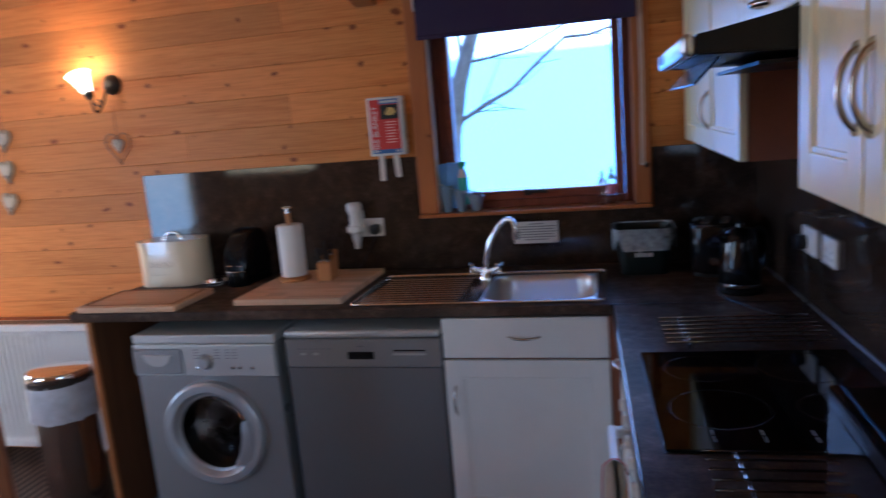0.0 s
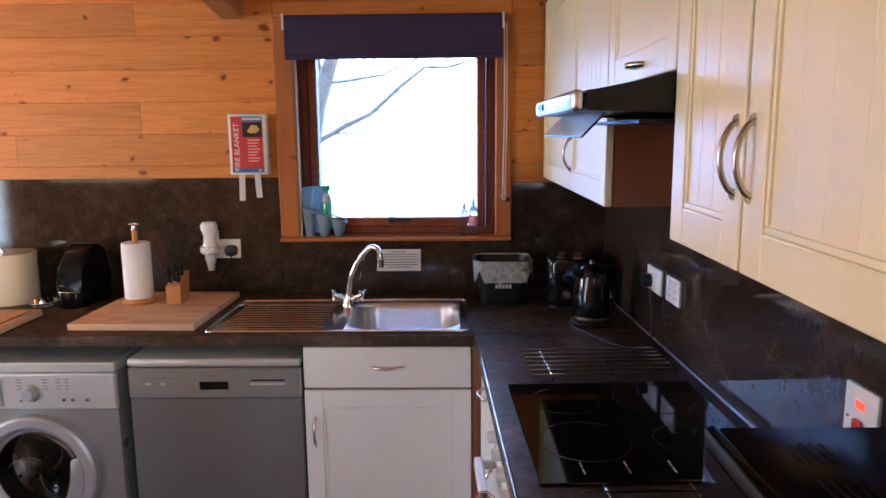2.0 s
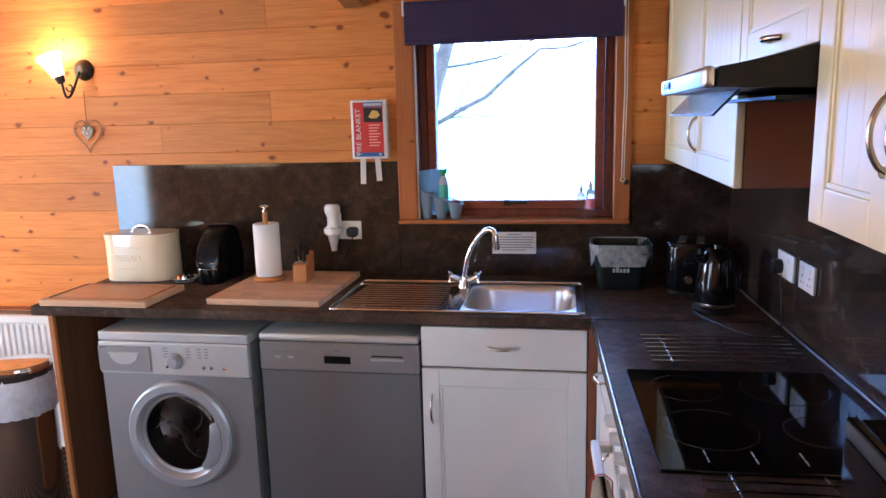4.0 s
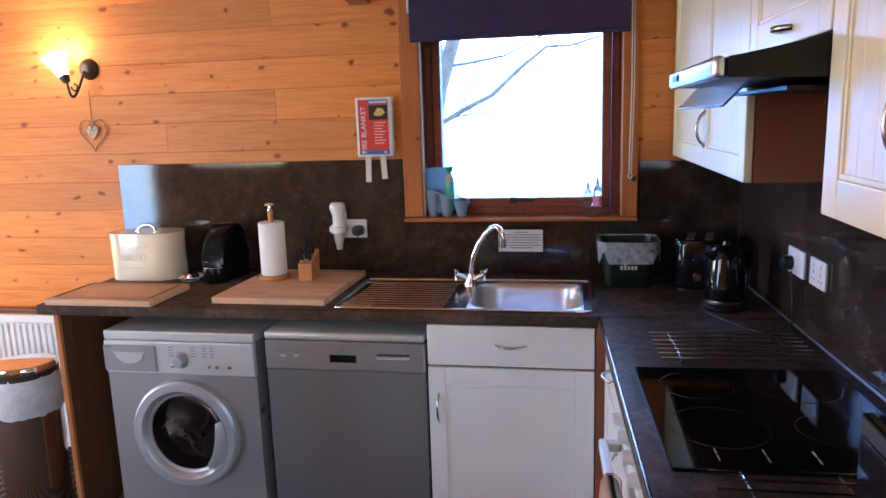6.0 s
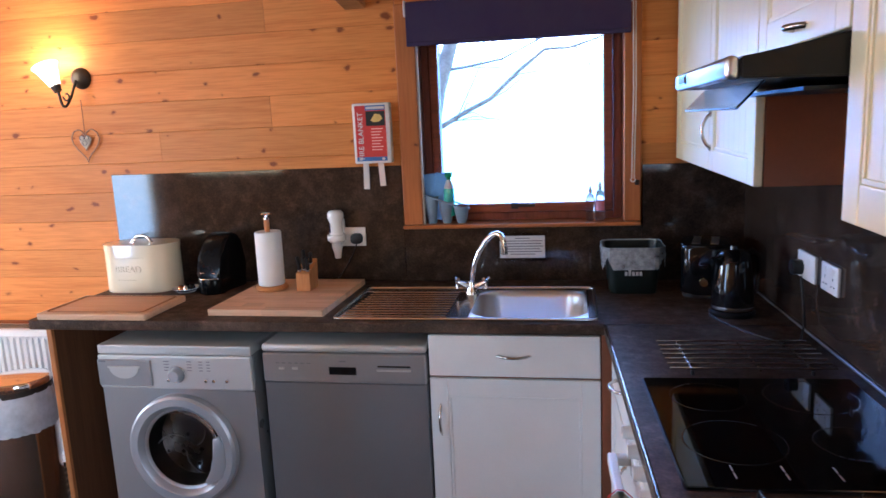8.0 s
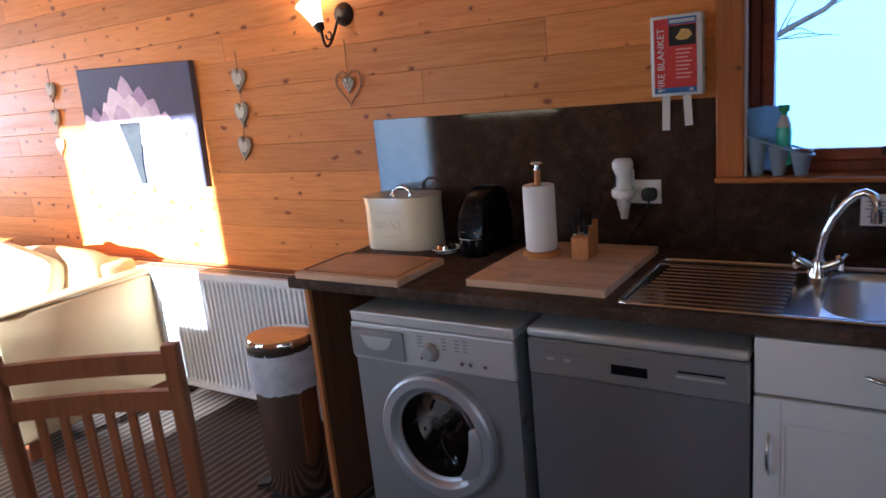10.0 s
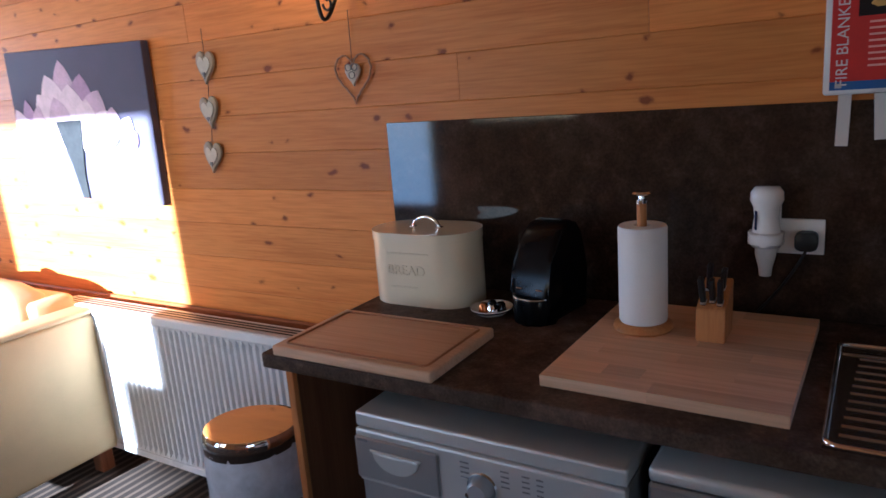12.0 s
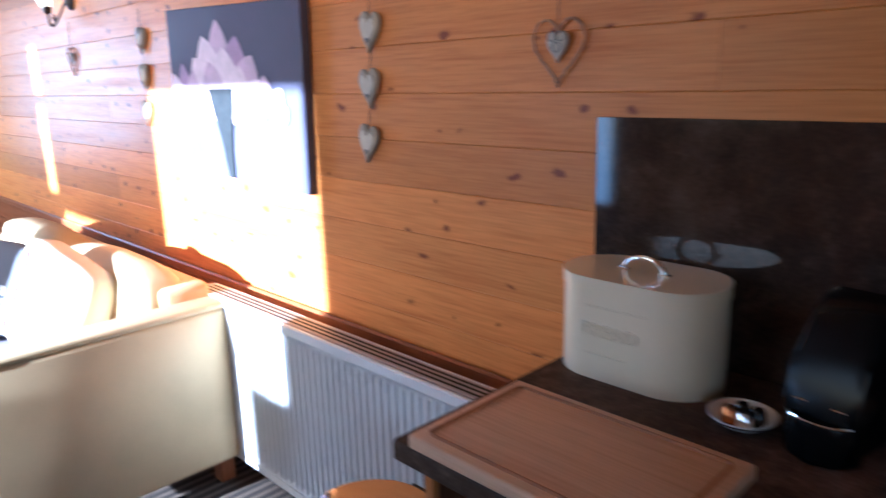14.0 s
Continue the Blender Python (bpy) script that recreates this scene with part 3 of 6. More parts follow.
# roller blind, rolled up
blind = thing("roller_blind", (-0.30, WALL_Y - 0.022, 1.86), "dark purple fabric roller blind pulled up above the window", "blind")
part("fabric", box(-0.430, 0.430, -0.030, -0.024, 0.018, 0.165, 0.002, box(-0.430, 0.430, -0.030, -0.004, 0.163, 0.176, 0.004)), PURPLE, blind)
part("bottom_bar", box(-0.430, 0.430, -0.034, -0.0245, 0.006, 0.024, 0.004), PURPLE, blind)
roll = lathe([(0, -0.425), (0.018, -0.425), (0.018, 0.425), (0, 0.425)], 20)
moved(roll, pose(0, -0.004, 0.140, 0, 90, 0))
part("roller", roll, PURPLE, blind)
for sx in (-1, 1):
    part("bracket", box(sx * 0.433 - 0.004, sx * 0.433 + 0.004, -0.034, 0.0, 0.12, 0.182, 0.003), WHITE_PLASTIC, blind)
for dx, dy in ((0.437, -0.024), (0.447, -0.014)):
    part("cord", tube([(dx, dy, 0.14), (dx + 0.002, dy, -0.2), (dx - 0.004, dy, -0.54)], 0.0022, 6), CORD, blind)
part("cord", tube(arc(lambda u: (0.438 - 0.009 * math.cos(math.pi * u) * -1 - 0.0, -0.02, -0.54 - 0.012 * math.sin(math.pi * u)), 8), 0.0022, 6), CORD, blind)
part("cord_hook", box(0.445, 0.462, -0.016, 0.0, -0.565, -0.545, 0.003), IRON, blind, "small dark cord hook")

# ---- worktops and splashbacks ----
BOWL = (-0.452, -0.042, 2.648, 3.036)


def nosed_strip(x0, x1, y0, y1):
    """The front of a worktop, its two long front edges rounded."""
    bm = box(x0, x1, y0, y1, TOP - 0.038, TOP)
    es = [e for e in bm.edges if all(abs(v.co.y - y0) < 1e-5 for v in e.verts) and abs(e.verts[0].co.z - e.verts[1].co.z) < 1e-5]
    bmesh.ops.bevel(bm, geom=es, offset=0.006, segments=3, affect="EDGES", profile=0.5)
    return bm


bm = nosed_strip(-2.097, RIGHT_X, 2.6, BOWL[2])
for a, b, c, d in ((-2.097, BOWL[0], BOWL[2], WALL_Y - 0.004), (BOWL[1], RIGHT_X, BOWL[2], WALL_Y - 0.004), (BOWL[0], BOWL[1], BOWL[3], WALL_Y - 0.004)):
    box(a, b, c, d, TOP - 0.038, TOP, 0.0, bm)
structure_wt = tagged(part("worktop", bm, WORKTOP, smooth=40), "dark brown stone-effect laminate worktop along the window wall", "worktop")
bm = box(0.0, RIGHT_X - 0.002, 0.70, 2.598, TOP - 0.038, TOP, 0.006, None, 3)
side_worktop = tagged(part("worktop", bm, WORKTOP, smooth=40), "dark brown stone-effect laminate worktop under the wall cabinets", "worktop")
part("nosing", tube([(0.0052, 0.704, TOP - 0.0052), (0.0052, 2.594, TOP - 0.0052)], 0.0062, 10), EDGE_GLOSS, side_worktop, "rounded glossy front edge", smooth=60)
part("metal_strip", box(0.0, RIGHT_X - 0.01, 2.5955, 2.6005, TOP - 0.001, TOP + 0.0012), BLACK_MATT, structure_wt)
sp = thing("splashback", (-0.8, WALL_Y, TOP), "glossy dark brown stone-effect splashback behind the sink", "splashback")
for a, b, top in ((-2.123, -0.790, 1.40), (-0.7895, 0.1755, 1.134), (0.176, RIGHT_X - 0.011, 1.372)):
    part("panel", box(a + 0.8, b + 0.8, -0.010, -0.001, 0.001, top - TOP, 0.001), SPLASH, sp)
side_splash = sp = thing("splashback", (RIGHT_X, 1.9, TOP), "glossy dark brown stone-effect splashback behind the hob", "splashback")
for a, b in ((0.70, 1.488), (1.4885, 2.06), (2.0605, WALL_Y - 0.012)):
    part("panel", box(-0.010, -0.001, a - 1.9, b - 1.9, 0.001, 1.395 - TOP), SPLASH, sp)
strip = box(RIGHT_X - 0.018, RIGHT_X - 0.0105, 0.70, WALL_Y - 0.012, TOP + 0.0005, TOP + 0.008, 0.002)
side_seal = tagged(part("sealing_strip", strip, SILVER_DARK), "thin metal sealing strip behind the hob worktop", "trim")

# end panel
ep = thing("end_panel", (-2.03, 2.63, 0), "dark brown veneered worktop end panel with orange edge", "panel")
part("board", box(-0.010, 0.010, 0.0, 0.595, 0.0, 0.871), PANEL_WOOD, ep)
part("lipping", box(-0.011, 0.011, -0.016, -0.0005, 0.0, 0.871, 0.002), EDGE_WOOD, ep, "orange edge strip")


# ---- appliances ----
def washing_machine():
    """Front-loader; origin at the front's foot, centre."""
    m = thing("washing_machine", (-1.508, 2.582, 0), "silver front-loading washing machine under the worktop", "washing machine")
    hw = 0.299
    bm = box(-hw, -hw + 0.015, 0.012, 0.55, 0.02, 0.79)
    box(hw - 0.015, hw, 0.012, 0.55, 0.02, 0.79, 0, bm)
    box(-hw + 0.015, hw - 0.015, 0.53, 0.55, 0.02, 0.79, 0, bm)
    box(-hw + 0.015, hw - 0.015, 0.012, 0.53, 0.02, 0.03, 0, bm)
    part("body", bm, SILVER, m)
    part("top_cover", box(-hw - 0.001, hw + 0.001, -0.006, 0.555, 0.791, 0.826, 0.006, None, 2), SILVER_LIGHT, m)
    bm = bmesh.new()
    n, dx, dz, rr = 48, 0.006, 0.433, 0.153
    hole = [bm.verts.new((dx + rr * math.cos(2 * math.pi * k / n), 0.0, dz + rr * math.sin(2 * math.pi * k / n))) for k in range(n)]
    rim = []
    for k in range(n):
        c, q = math.cos(2 * math.pi * k / n), math.sin(2 * math.pi * k / n)
        f = min(((hw - dx) if c > 0 else (hw + dx)) / max(abs(c), 1e-6), ((0.662 - dz) if q > 0 else (dz - 0.10)) / max(abs(q), 1e-6))
        rim.append(bm.verts.new((dx + f * c, 0.0, dz + f * q)))
    for k in range(n):
        bm.faces.new((hole[k], hole[(k + 1) % n], rim[(k + 1) % n], rim[k]))
    for cx_, cz_ in ((hw, 0.662), (-hw, 0.662), (-hw, 0.10), (hw, 0.10)):
        a = sorted(rim, key=lambda v: (v.co.x - cx_) ** 2 + (v.co.z - cz_) ** 2)[:2]
        bm.faces.new((bm.verts.new((cx_, 0.0, cz_)), a[0], a[1]))
    bm.faces.ensure_lookup_table()
    ret = bmesh.ops.extrude_face_region(bm, geom=list(bm.faces))
    bmesh.ops.translate(bm, verts=[v for v in ret["geom"] if isinstance(v, bmesh.types.BMVert)], vec=(0, 0.0115, 0))
    part("front", bm, SILVER, m)
    part("plinth", box(-hw, hw, 0.01, 0.0115, 0.02, 0.098), SILVER_DARK, m)
    pan = part("control_panel", box(-hw, hw, -0.012, 0.0115, 0.664, 0.790, 0.006, None, 2), SILVER_LIGHT, m)
    dr = part("detergent_drawer", box(-0.298, -0.085, -0.018, -0.0125, 0.675, 0.775, 0.004), SILVER, m)
    bm = upright(prism(arc(lambda u: (0.058 * math.cos(math.pi + math.pi * u), 0.040 * math.sin(math.pi + math.pi * u)), 16), 0, 0.004, 0.001), 0)
    moved(bm, pose(-0.19, -0.0185, 0.745))
    part("grip", bm, SILVER_LIGHT, dr)
    part("grip_edge", box(-0.255, -0.125, -0.024, -0.0186, 0.745, 0.752, 0.002), SILVER_LIGHT, dr)
    kn = moved(lathe([(0, 0.026), (0.019, 0.026), (0.024, 0.020), (0.026, 0.0), (0, 0.0)], 28), pose(0.012, -0.012, 0.722, 90, 0, 0))
    part("knob", kn, RIM_SILVER, pan, smooth=40)
    part("knob_ring", moved(lathe([(0.027, 0.001), (0.032, 0.004), (0.034, 0.0)], 28), pose(0.012, -0.0122, 0.722, 90, 0, 0)), CHROME, pan)
    for i, x in enumerate((-0.02, 0.125, 0.155, 0.205)):
        part("button", moved(lathe([(0, 0.007), (0.006, 0.006), (0.0075, 0.0)], 14), pose(x, -0.012, 0.700, 90, 0, 0)), CHROME, pan)
    for r in range(4):
        for c, w in ((-0.035, 0.02), (0.055, 0.018), (0.10, 0.016), (0.13, 0.014)):
            part("print", box(c, c + w, -0.0128, -0.0121, 0.735 + r * 0.011, 0.738 + r * 0.011), SILVER_DARK, pan)
    part("brand_bar", box(-0.29, -0.262, -0.0186, -0.0181, 0.765, 0.771), INK, dr)
    # door
    cz = 0.433
    ring = moved(lathe([(0.146, 0.004), (0.158, 0.010), (0.168, 0.026), (0.174, 0.031), (0.200, 0.031), (0.209, 0.024), (0.212, 0.0)], 64), pose(0.006, -0.001, cz, 90, 0, 0))
    d = part("door", ring, RIM_SILVER, m, "round silver porthole door", smooth=22)
    part("seal", moved(lathe([(0.152, 0.006), (0.146, -0.03), (0.132, -0.06)], 48), pose(0.006, -0.001, cz, 90, 0, 0)), BLACK_MATT, d, smooth=40)
    gl = moved(lathe([(0.150, 0.008), (0.135, -0.004), (0.09, -0.03), (0.0, -0.042)], 48), pose(0.006, -0.001, cz, 90, 0, 0))
    part("glass", gl, clear_glass("smoked porthole glass", (0.55, 0.50, 0.46), 0.02), d, "dark glass porthole", smooth=60)
    dm = part("drum", moved(lathe([(0.150, -0.02), (0.205, -0.05), (0.215, -0.36), (0.19, -0.38), (0.0, -0.38)], 48), pose(0.006, 0.0, cz, 90, 0, 0)), DRUM, m, "perforated steel drum", smooth=40)
    for k in range(18):
        for j in range(5):
            a = 2 * math.pi * (k + 0.5 * (j % 2)) / 18
            part("drum_hole", moved(box(-0.006, 0.006, -0.006, 0.006, -0.001, 0.001), pose(0.006, 0, cz) @ pose(0.209 * math.cos(a), 0.10 + 0.055 * j, 0.209 * math.sin(a), 0, 90 - math.degrees(a), 0)), GAP, dm)
    bm = upright(prism([(0.128, 0.052), (0.156, 0.064), (0.170, 0.03), (0.170, -0.05), (0.150, -0.098), (0.090, -0.128), (0.084, -0.108), (0.112, -0.07), (0.122, -0.02)], 0, 0.024, 0.004), 0)
    moved(bm, pose(0.006, -0.010, cz))
    part("door_grip", bm, RIM_SILVER, d, smooth=30)
    for a in (0.0, 2.1, 4.2):
        part("drum_rib", moved(tube(arc(lambda u: ((0.03 + 0.09 * u) * math.cos(a + u), 0.030 - 0.012 * u, (0.03 + 0.09 * u) * math.sin(a + u)), 8), 0.0028, 6), pose(0.006, 0.0, cz)), IRON, d)
    for sx in (-1, 1):
        part("foot", lathe([(0, 0), (0.02, 0), (0.02, 0.02), (0, 0.02)], 12, None, (sx * 0.25, 0.06, 0)), BLACK_MATT, m)
    return m


washing_machine()


def dishwasher():
    m = thing("dishwasher", (-0.883, 2.605, 0), "grey silver freestanding dishwasher under the worktop", "dishwasher")
    hw = 0.2955
    part("body", box(-hw, hw, 0.030, 0.57, 0.10, 0.80, 0.004), BLACK_MATT, m)
    part("top_cover", box(-hw, hw, -0.008, 0.57, 0.801, 0.830, 0.010, None, 3), SILVER_LIGHT, m, smooth=50)
    part("door", box(-hw, hw, 0.0, 0.028, 0.11, 0.689, 0.004), SILVER_DARK, m, "grey metal dishwasher door")
    pan = part("control_panel", box(-hw, hw, -0.006, 0.028, 0.691, 0.797, 0.005), SILVER, m)
    part("display_recess", box(-0.05, 0.048, -0.0072, -0.0062, 0.722, 0.750), BLACK, pan)
    part("grip", box(0.125, 0.24, -0.0085, -0.0062, 0.752, 0.757, 0.001), BLACK, pan)
    part("grip_lip", box(0.122, 0.243, -0.013, -0.0062, 0.738, 0.746, 0.002), SILVER_LIGHT, pan)
    for x in (-0.235, -0.185):
        part("button", box(x, x + 0.022, -0.010, -0.0062, 0.738, 0.748, 0.002), SILVER_LIGHT, pan)
    for k in range(6):
        part("print", box(-0.245 + k * 0.023, -0.232 + k * 0.023, -0.0067, -0.0062, 0.760, 0.763), INK, pan)
    part("brand_bar", box(-0.012, 0.012, -0.0067, -0.0062, 0.768, 0.773), INK, pan)
    part("plinth", box(-hw, hw, 0.04, 0.06, 0.0, 0.099), BLACK_MATT, m)
    return m


dishwasher()


def bow_handle(parent, m, length=0.10, reach=0.026, radius=0.0048, material=None):
    """A bowed bar handle that lies along local x and stands out towards -y."""
    pts = arc(lambda u: (length * (u - 0.5), -reach * math.sin(math.pi * u) ** 0.6, 0), 14)
    bm = tube(pts, radius, 10)
    for s in (-1, 1):
        lathe([(0, 0.003), (radius * 1.9, 0.002), (radius * 2.0, 0.0)], 12, bm, (s * length / 2, 0, 0))
    moved(bm, m)
    return part("handle", bm, material or NICKEL, parent, "bowed satin metal handle", smooth=50)


def shaker_door(x0, x1, z0, z1, material, parent, grooves=0, rail=0.062, depth=0.020):
    """A framed cabinet door with a sunk panel, in the xz plane, facing -y, its back at y = 0."""
    d = part("door", box(x0 + 0.003, x1 - 0.003, -depth + 0.011, 0.0, z0 + 0.003, z1 - 0.003), material, parent)
    for a, b in ((x0, x0 + rail), (x1 - rail, x1)):
        part("stile", box(a, b, -depth, -0.0005, z0, z1, 0.003, None, 2), material, d)
    for a, b in ((z0, z0 + rail), (z1 - rail, z1)):
        part("rail", box(x0 + rail - 0.001, x1 - rail + 0.001, -depth + 0.0004, -0.0008, a, b, 0.003, None, 2), material, d)
    n = max(1, grooves)
    a, b = x0 + rail - 0.002, x1 - rail + 0.002
    for k in range(n):
        p, q = a + (b - a) * k / n, a + (b - a) * (k + 1) / n
        part("board", box(p + 0.0002, q - 0.0002, -depth + 0.006, -0.002, z0 + rail - 0.002, z1 - rail + 0.002, 0.0008 if grooves else 0.0), material, d)
    g = 0.009
    for p, q, r, t in ((x0 + rail, x1 - rail, z0 + rail, z0 + rail + g), (x0 + rail, x1 - rail, z1 - rail - g, z1 - rail), (x0 + rail, x0 + rail + g, z0 + rail + g, z1 - rail - g), (x1 - rail - g, x1 - rail, z0 + rail + g, z1 - rail - g)):
        part("bead", box(p, q, -depth + 0.0025, -0.003, r, t, 0.002, None, 2), material, d)
    return d


# sink base unit
cab = thing("sink_cabinet", (-0.295, 2.625, 0), "white shaker base cabinet with drawer under the sink", "cabinet")
part("body", box(-0.285, 0.285, 0.003, 0.56, 0.12, 0.735), CARCASS, cab)
dr = part("drawer_front", box(-0.284, 0.284, -0.018, 0.002, 0.722, 0.866, 0.004, None, 2), WHITE_DOOR, cab)
bow_handle(dr, pose(0.003, -0.018, 0.797), 0.10)
dd = shaker_door(-0.284, 0.284, 0.125, 0.715, WHITE_DOOR, cab)
bow_handle(dd, pose(-0.250, -0.018, 0.566, 0, 90, 0), 0.10)
part("plinth", box(-0.285, 0.285, 0.05, 0.07, 0.0, 0.12), WHITE_DOOR, cab)
corner = thing("corner_post", (0.005, 2.62, 0), "reddish brown corner filler between base cabinets", "filler panel")
part("post", box(-0.012, 0.030, -0.015, 0.012, 0.0, 0.871), CARCASS, corner)


def side_unit(name, y0, y1, label, category):
    """A base unit of the run under the wall cabinets; local x runs along -y of the room."""
    t = thing(name, (0.040, 0.5 * (y0 + y1), 0), label, category, turn=-90)
    return t, 0.5 * (y1 - y0) - 0.002


far_unit, h = side_unit("base_cabinet", 2.12, 2.585, "white shaker base cabinet beside the oven", "cabinet")
part("body", box(-h, h, 0.003, 0.53, 0.12, 0.870), CARCASS, far_unit)
sd = part("drawer_front", box(-h, h, -0.018, 0.002, 0.722, 0.866, 0.004), WHITE_DOOR, far_unit)
bow_handle(sd, pose(0, -0.018, 0.797), 0.10, 0.03)
sd = shaker_door(-h, h, 0.125, 0.715, WHITE_DOOR, far_unit)
bow_handle(sd, pose(h - 0.04, -0.018, 0.60, 0, 90, 0), 0.10)
part("plinth", box(-h, h, 0.05, 0.07, 0, 0.12), WHITE_DOOR, far_unit)

ov, h = side_unit("oven", 1.52, 2.115, "white built-under electric oven below the hob", "oven")
part("body", box(-h, h, 0.003, 0.53, 0.12, 0.868), WHITE_PLASTIC, ov)
part("control_panel", box(-h, h, -0.020, 0.002, 0.765, 0.866, 0.004), WHITE_PLASTIC, ov)
od = part("door", box(-h, h, -0.024, 0.002, 0.15, 0.760, 0.005), WHITE_PLASTIC, ov)
part("glass", box(-h + 0.09, h - 0.09, -0.026, -0.0245, 0.26, 0.62), DARK_GLASS, od)
hb = box(-h + 0.04, h - 0.04, -0.078, -0.056, 0.705, 0.735, 0.005, None, 2)
for x in (-h + 0.052, h - 0.052):
    box(x - 0.012, x + 0.012, -0.058, -0.0245, 0.707, 0.733, 0.003, hb)
part("handle", hb, WHITE_PLASTIC, od, "white bar handle")
for k in range(5):
    part("knob", moved(lathe([(0, 0.028), (0.014, 0.028), (0.018, 0.0)], 16), pose(-h + 0.1 + k * 0.10, -0.020, 0.815, 90, 0, 0)), WHITE_PLASTIC, ov)
part("plinth", box(-h, h, 0.05, 0.07, 0, 0.12), WHITE_DOOR, ov)
tw = thing("tea_towel", (-0.030, 1.72, 0.0), "cream tea towel with a red stitched line over the oven handle", "tea towel", turn=-90)
bm = bmesh.new()
rows = []
for y, z in ((-0.028, 0.40), (-0.026, 0.55), (-0.024, 0.70), (-0.020, 0.738), (-0.006, 0.752), (0.006, 0.752), (0.020, 0.738), (0.022, 0.70), (0.022, 0.52)):
    rows.append([bm.verts.new((-0.13 + 0.02 * k, y + 0.006 * math.sin(1.7 * k) * (0.76 - z) * 3, z)) for k in range(14)])
for a, b in zip(rows, rows[1:]):
    for k in range(13):
        bm.faces.new((a[k], a[k + 1], b[k + 1], b[k]))
ret = bmesh.ops.solidify(bm, geom=list(bm.faces), thickness=0.004)
part("cloth", bm, CUSHION, tw, smooth=60)
part("stitched_line", tube([(-0.125, y, z) for y, z in ((-0.032, 0.55), (-0.030, 0.70), (-0.026, 0.742), (-0.007, 0.758), (0.007, 0.758), (0.025, 0.742), (0.028, 0.60))], 0.0016, 6), RED, tw, "red stitched line")
right_early = [tw]
su, h = side_unit("base_cabinet", 0.705, 1.515, "white shaker base cabinet below the microwave", "cabinet")
part("body", box(-h, h, 0.003, 0.53, 0.12, 0.870), CARCASS, su)
for a, b in ((-h, -0.002), (0.002, h)):
    sd = shaker_door(a, b, 0.125, 0.866, WHITE_DOOR, su)
    bow_handle(sd, pose(-0.04 if a < -0.1 else 0.04, -0.018, 0.74, 0, 90, 0), 0.10)
part("plinth", box(-h, h, 0.05, 0.07, 0, 0.12), WHITE_DOOR, su)

# ---- wall cabinets ----
UP_X, UP_Z0, UP_Z1 = 0.300, 1.394, 2.075


def wall_unit(y0, y1, z0, z1, doors, label, grooves=4):
    """Local x runs along -y of the room, from the far end to the near end."""
    t = thing("wall_cabinet", (UP_X + 0.020, 0.5 * (y0 + y1), z0), label, "cabinet", "cream wall cabinets", turn=-90)
    hw, hh = 0.5 * (y1 - y0), z1 - z0
    part("body", box(-hw, hw, 0.002, RIGHT_X - UP_X + (0.02 if y1 < 2 else -0.023), 0.0, hh), CARCASS, t)
    xs = [-hw + 2 * hw * f for f in doors]
    for k, (a, b) in enumerate(zip(xs, xs[1:])):
        n = max(2, round((b - a - 0.12) / 0.06)) if grooves else 0
        d = shaker_door(a + 0.0015, b - 0.0015, 0.0, hh, CREAM, t, n, 0.060)
        yield d, a, b, hh


for d, a, b, hh in wall_unit(2.046, 3.215, UP_Z0, UP_Z1, (0, 0.55, 1), "cream grooved wall cabinet beside the window"):
    if a > -0.1:
        bow_handle(d, pose(a + 0.030, -0.019, 0.115, 0, 90, 0), 0.098, 0.026)
for d, a, b, hh in wall_unit(1.531, 2.042, 1.676, UP_Z1, (0, 1), "cream wall cabinet above the cooker hood", 0):
    bow_handle(d, pose(0.02, -0.019, 0.028), 0.065, 0.024, 0.006)
for d, a, b, hh in wall_unit(1.238, 1.527, UP_Z0, UP_Z1, (0, 1), "narrow cream grooved wall cabinet beside the hood"):
    bow_handle(d, pose(b - 0.024, -0.019, 0.147, 0, 90, 0), 0.096, 0.022, 0.0042)
for d, a, b, hh in wall_unit(0.605, 1.234, UP_Z0, UP_Z1, (0, 1), "wide cream grooved wall cabinet above the microwave"):
    bow_handle(d, pose(a + 0.024, -0.019, 0.147, 0, 90, 0), 0.096, 0.022, 0.0042)

# ---- cooker hood ----
hood = thing("cooker_hood", (0.13, 1.787, 1.612), "black visor cooker hood with a steel front strip", "cooker hood", turn=-90)
HW = 0.256
bm = bmesh.new()
prof = [(0.022, 0.0), (0.455, -0.015), (0.455, 0.060), (0.19, 0.062), (0.05, 0.036), (0.022, 0.032)]
lo = [bm.verts.new((-HW, y, z)) for y, z in prof]
hi = [bm.verts.new((HW, y, z)) for y, z in prof]
bm.faces.new(lo)
bm.faces.new(hi[::-1])
for k in range(len(prof)):
    bm.faces.new((lo[k], lo[(k + 1) % len(prof)], hi[(k + 1) % len(prof)], hi[k]))
bmesh.ops.bevel(bm, geom=list(bm.edges), offset=0.003, segments=2, affect="EDGES")
part("canopy", bm, BLACK_MATT, hood)
fs = part("front_strip", box(-HW - 0.001, HW + 0.001, 0.0, 0.0215, -0.002, 0.034, 0.009, None, 3), STEEL, hood, "curved brushed steel front strip", smooth=50)
part("switch_plate", box(-0.19, -0.11, -0.0015, -0.0003, 0.008, 0.026, 0.0), BLACK, fs)
for k in range(3):
    part("switch", box(-0.183 + k * 0.026, -0.167 + k * 0.026, -0.004, -0.0016, 0.011, 0.023, 0.001), SILVER_DARK, fs)
bm = box(-HW + 0.012, HW - 0.012, -0.002, 0.002, -0.058, 0.0, 0.001)
moved(bm, pose(0, 0.060, -0.004, -44, 0, 0))
v = part("visor", bm, clear_glass("smoked visor", (0.75, 0.85, 0.95), 0.1), hood, "pulled-out clear visor flap")
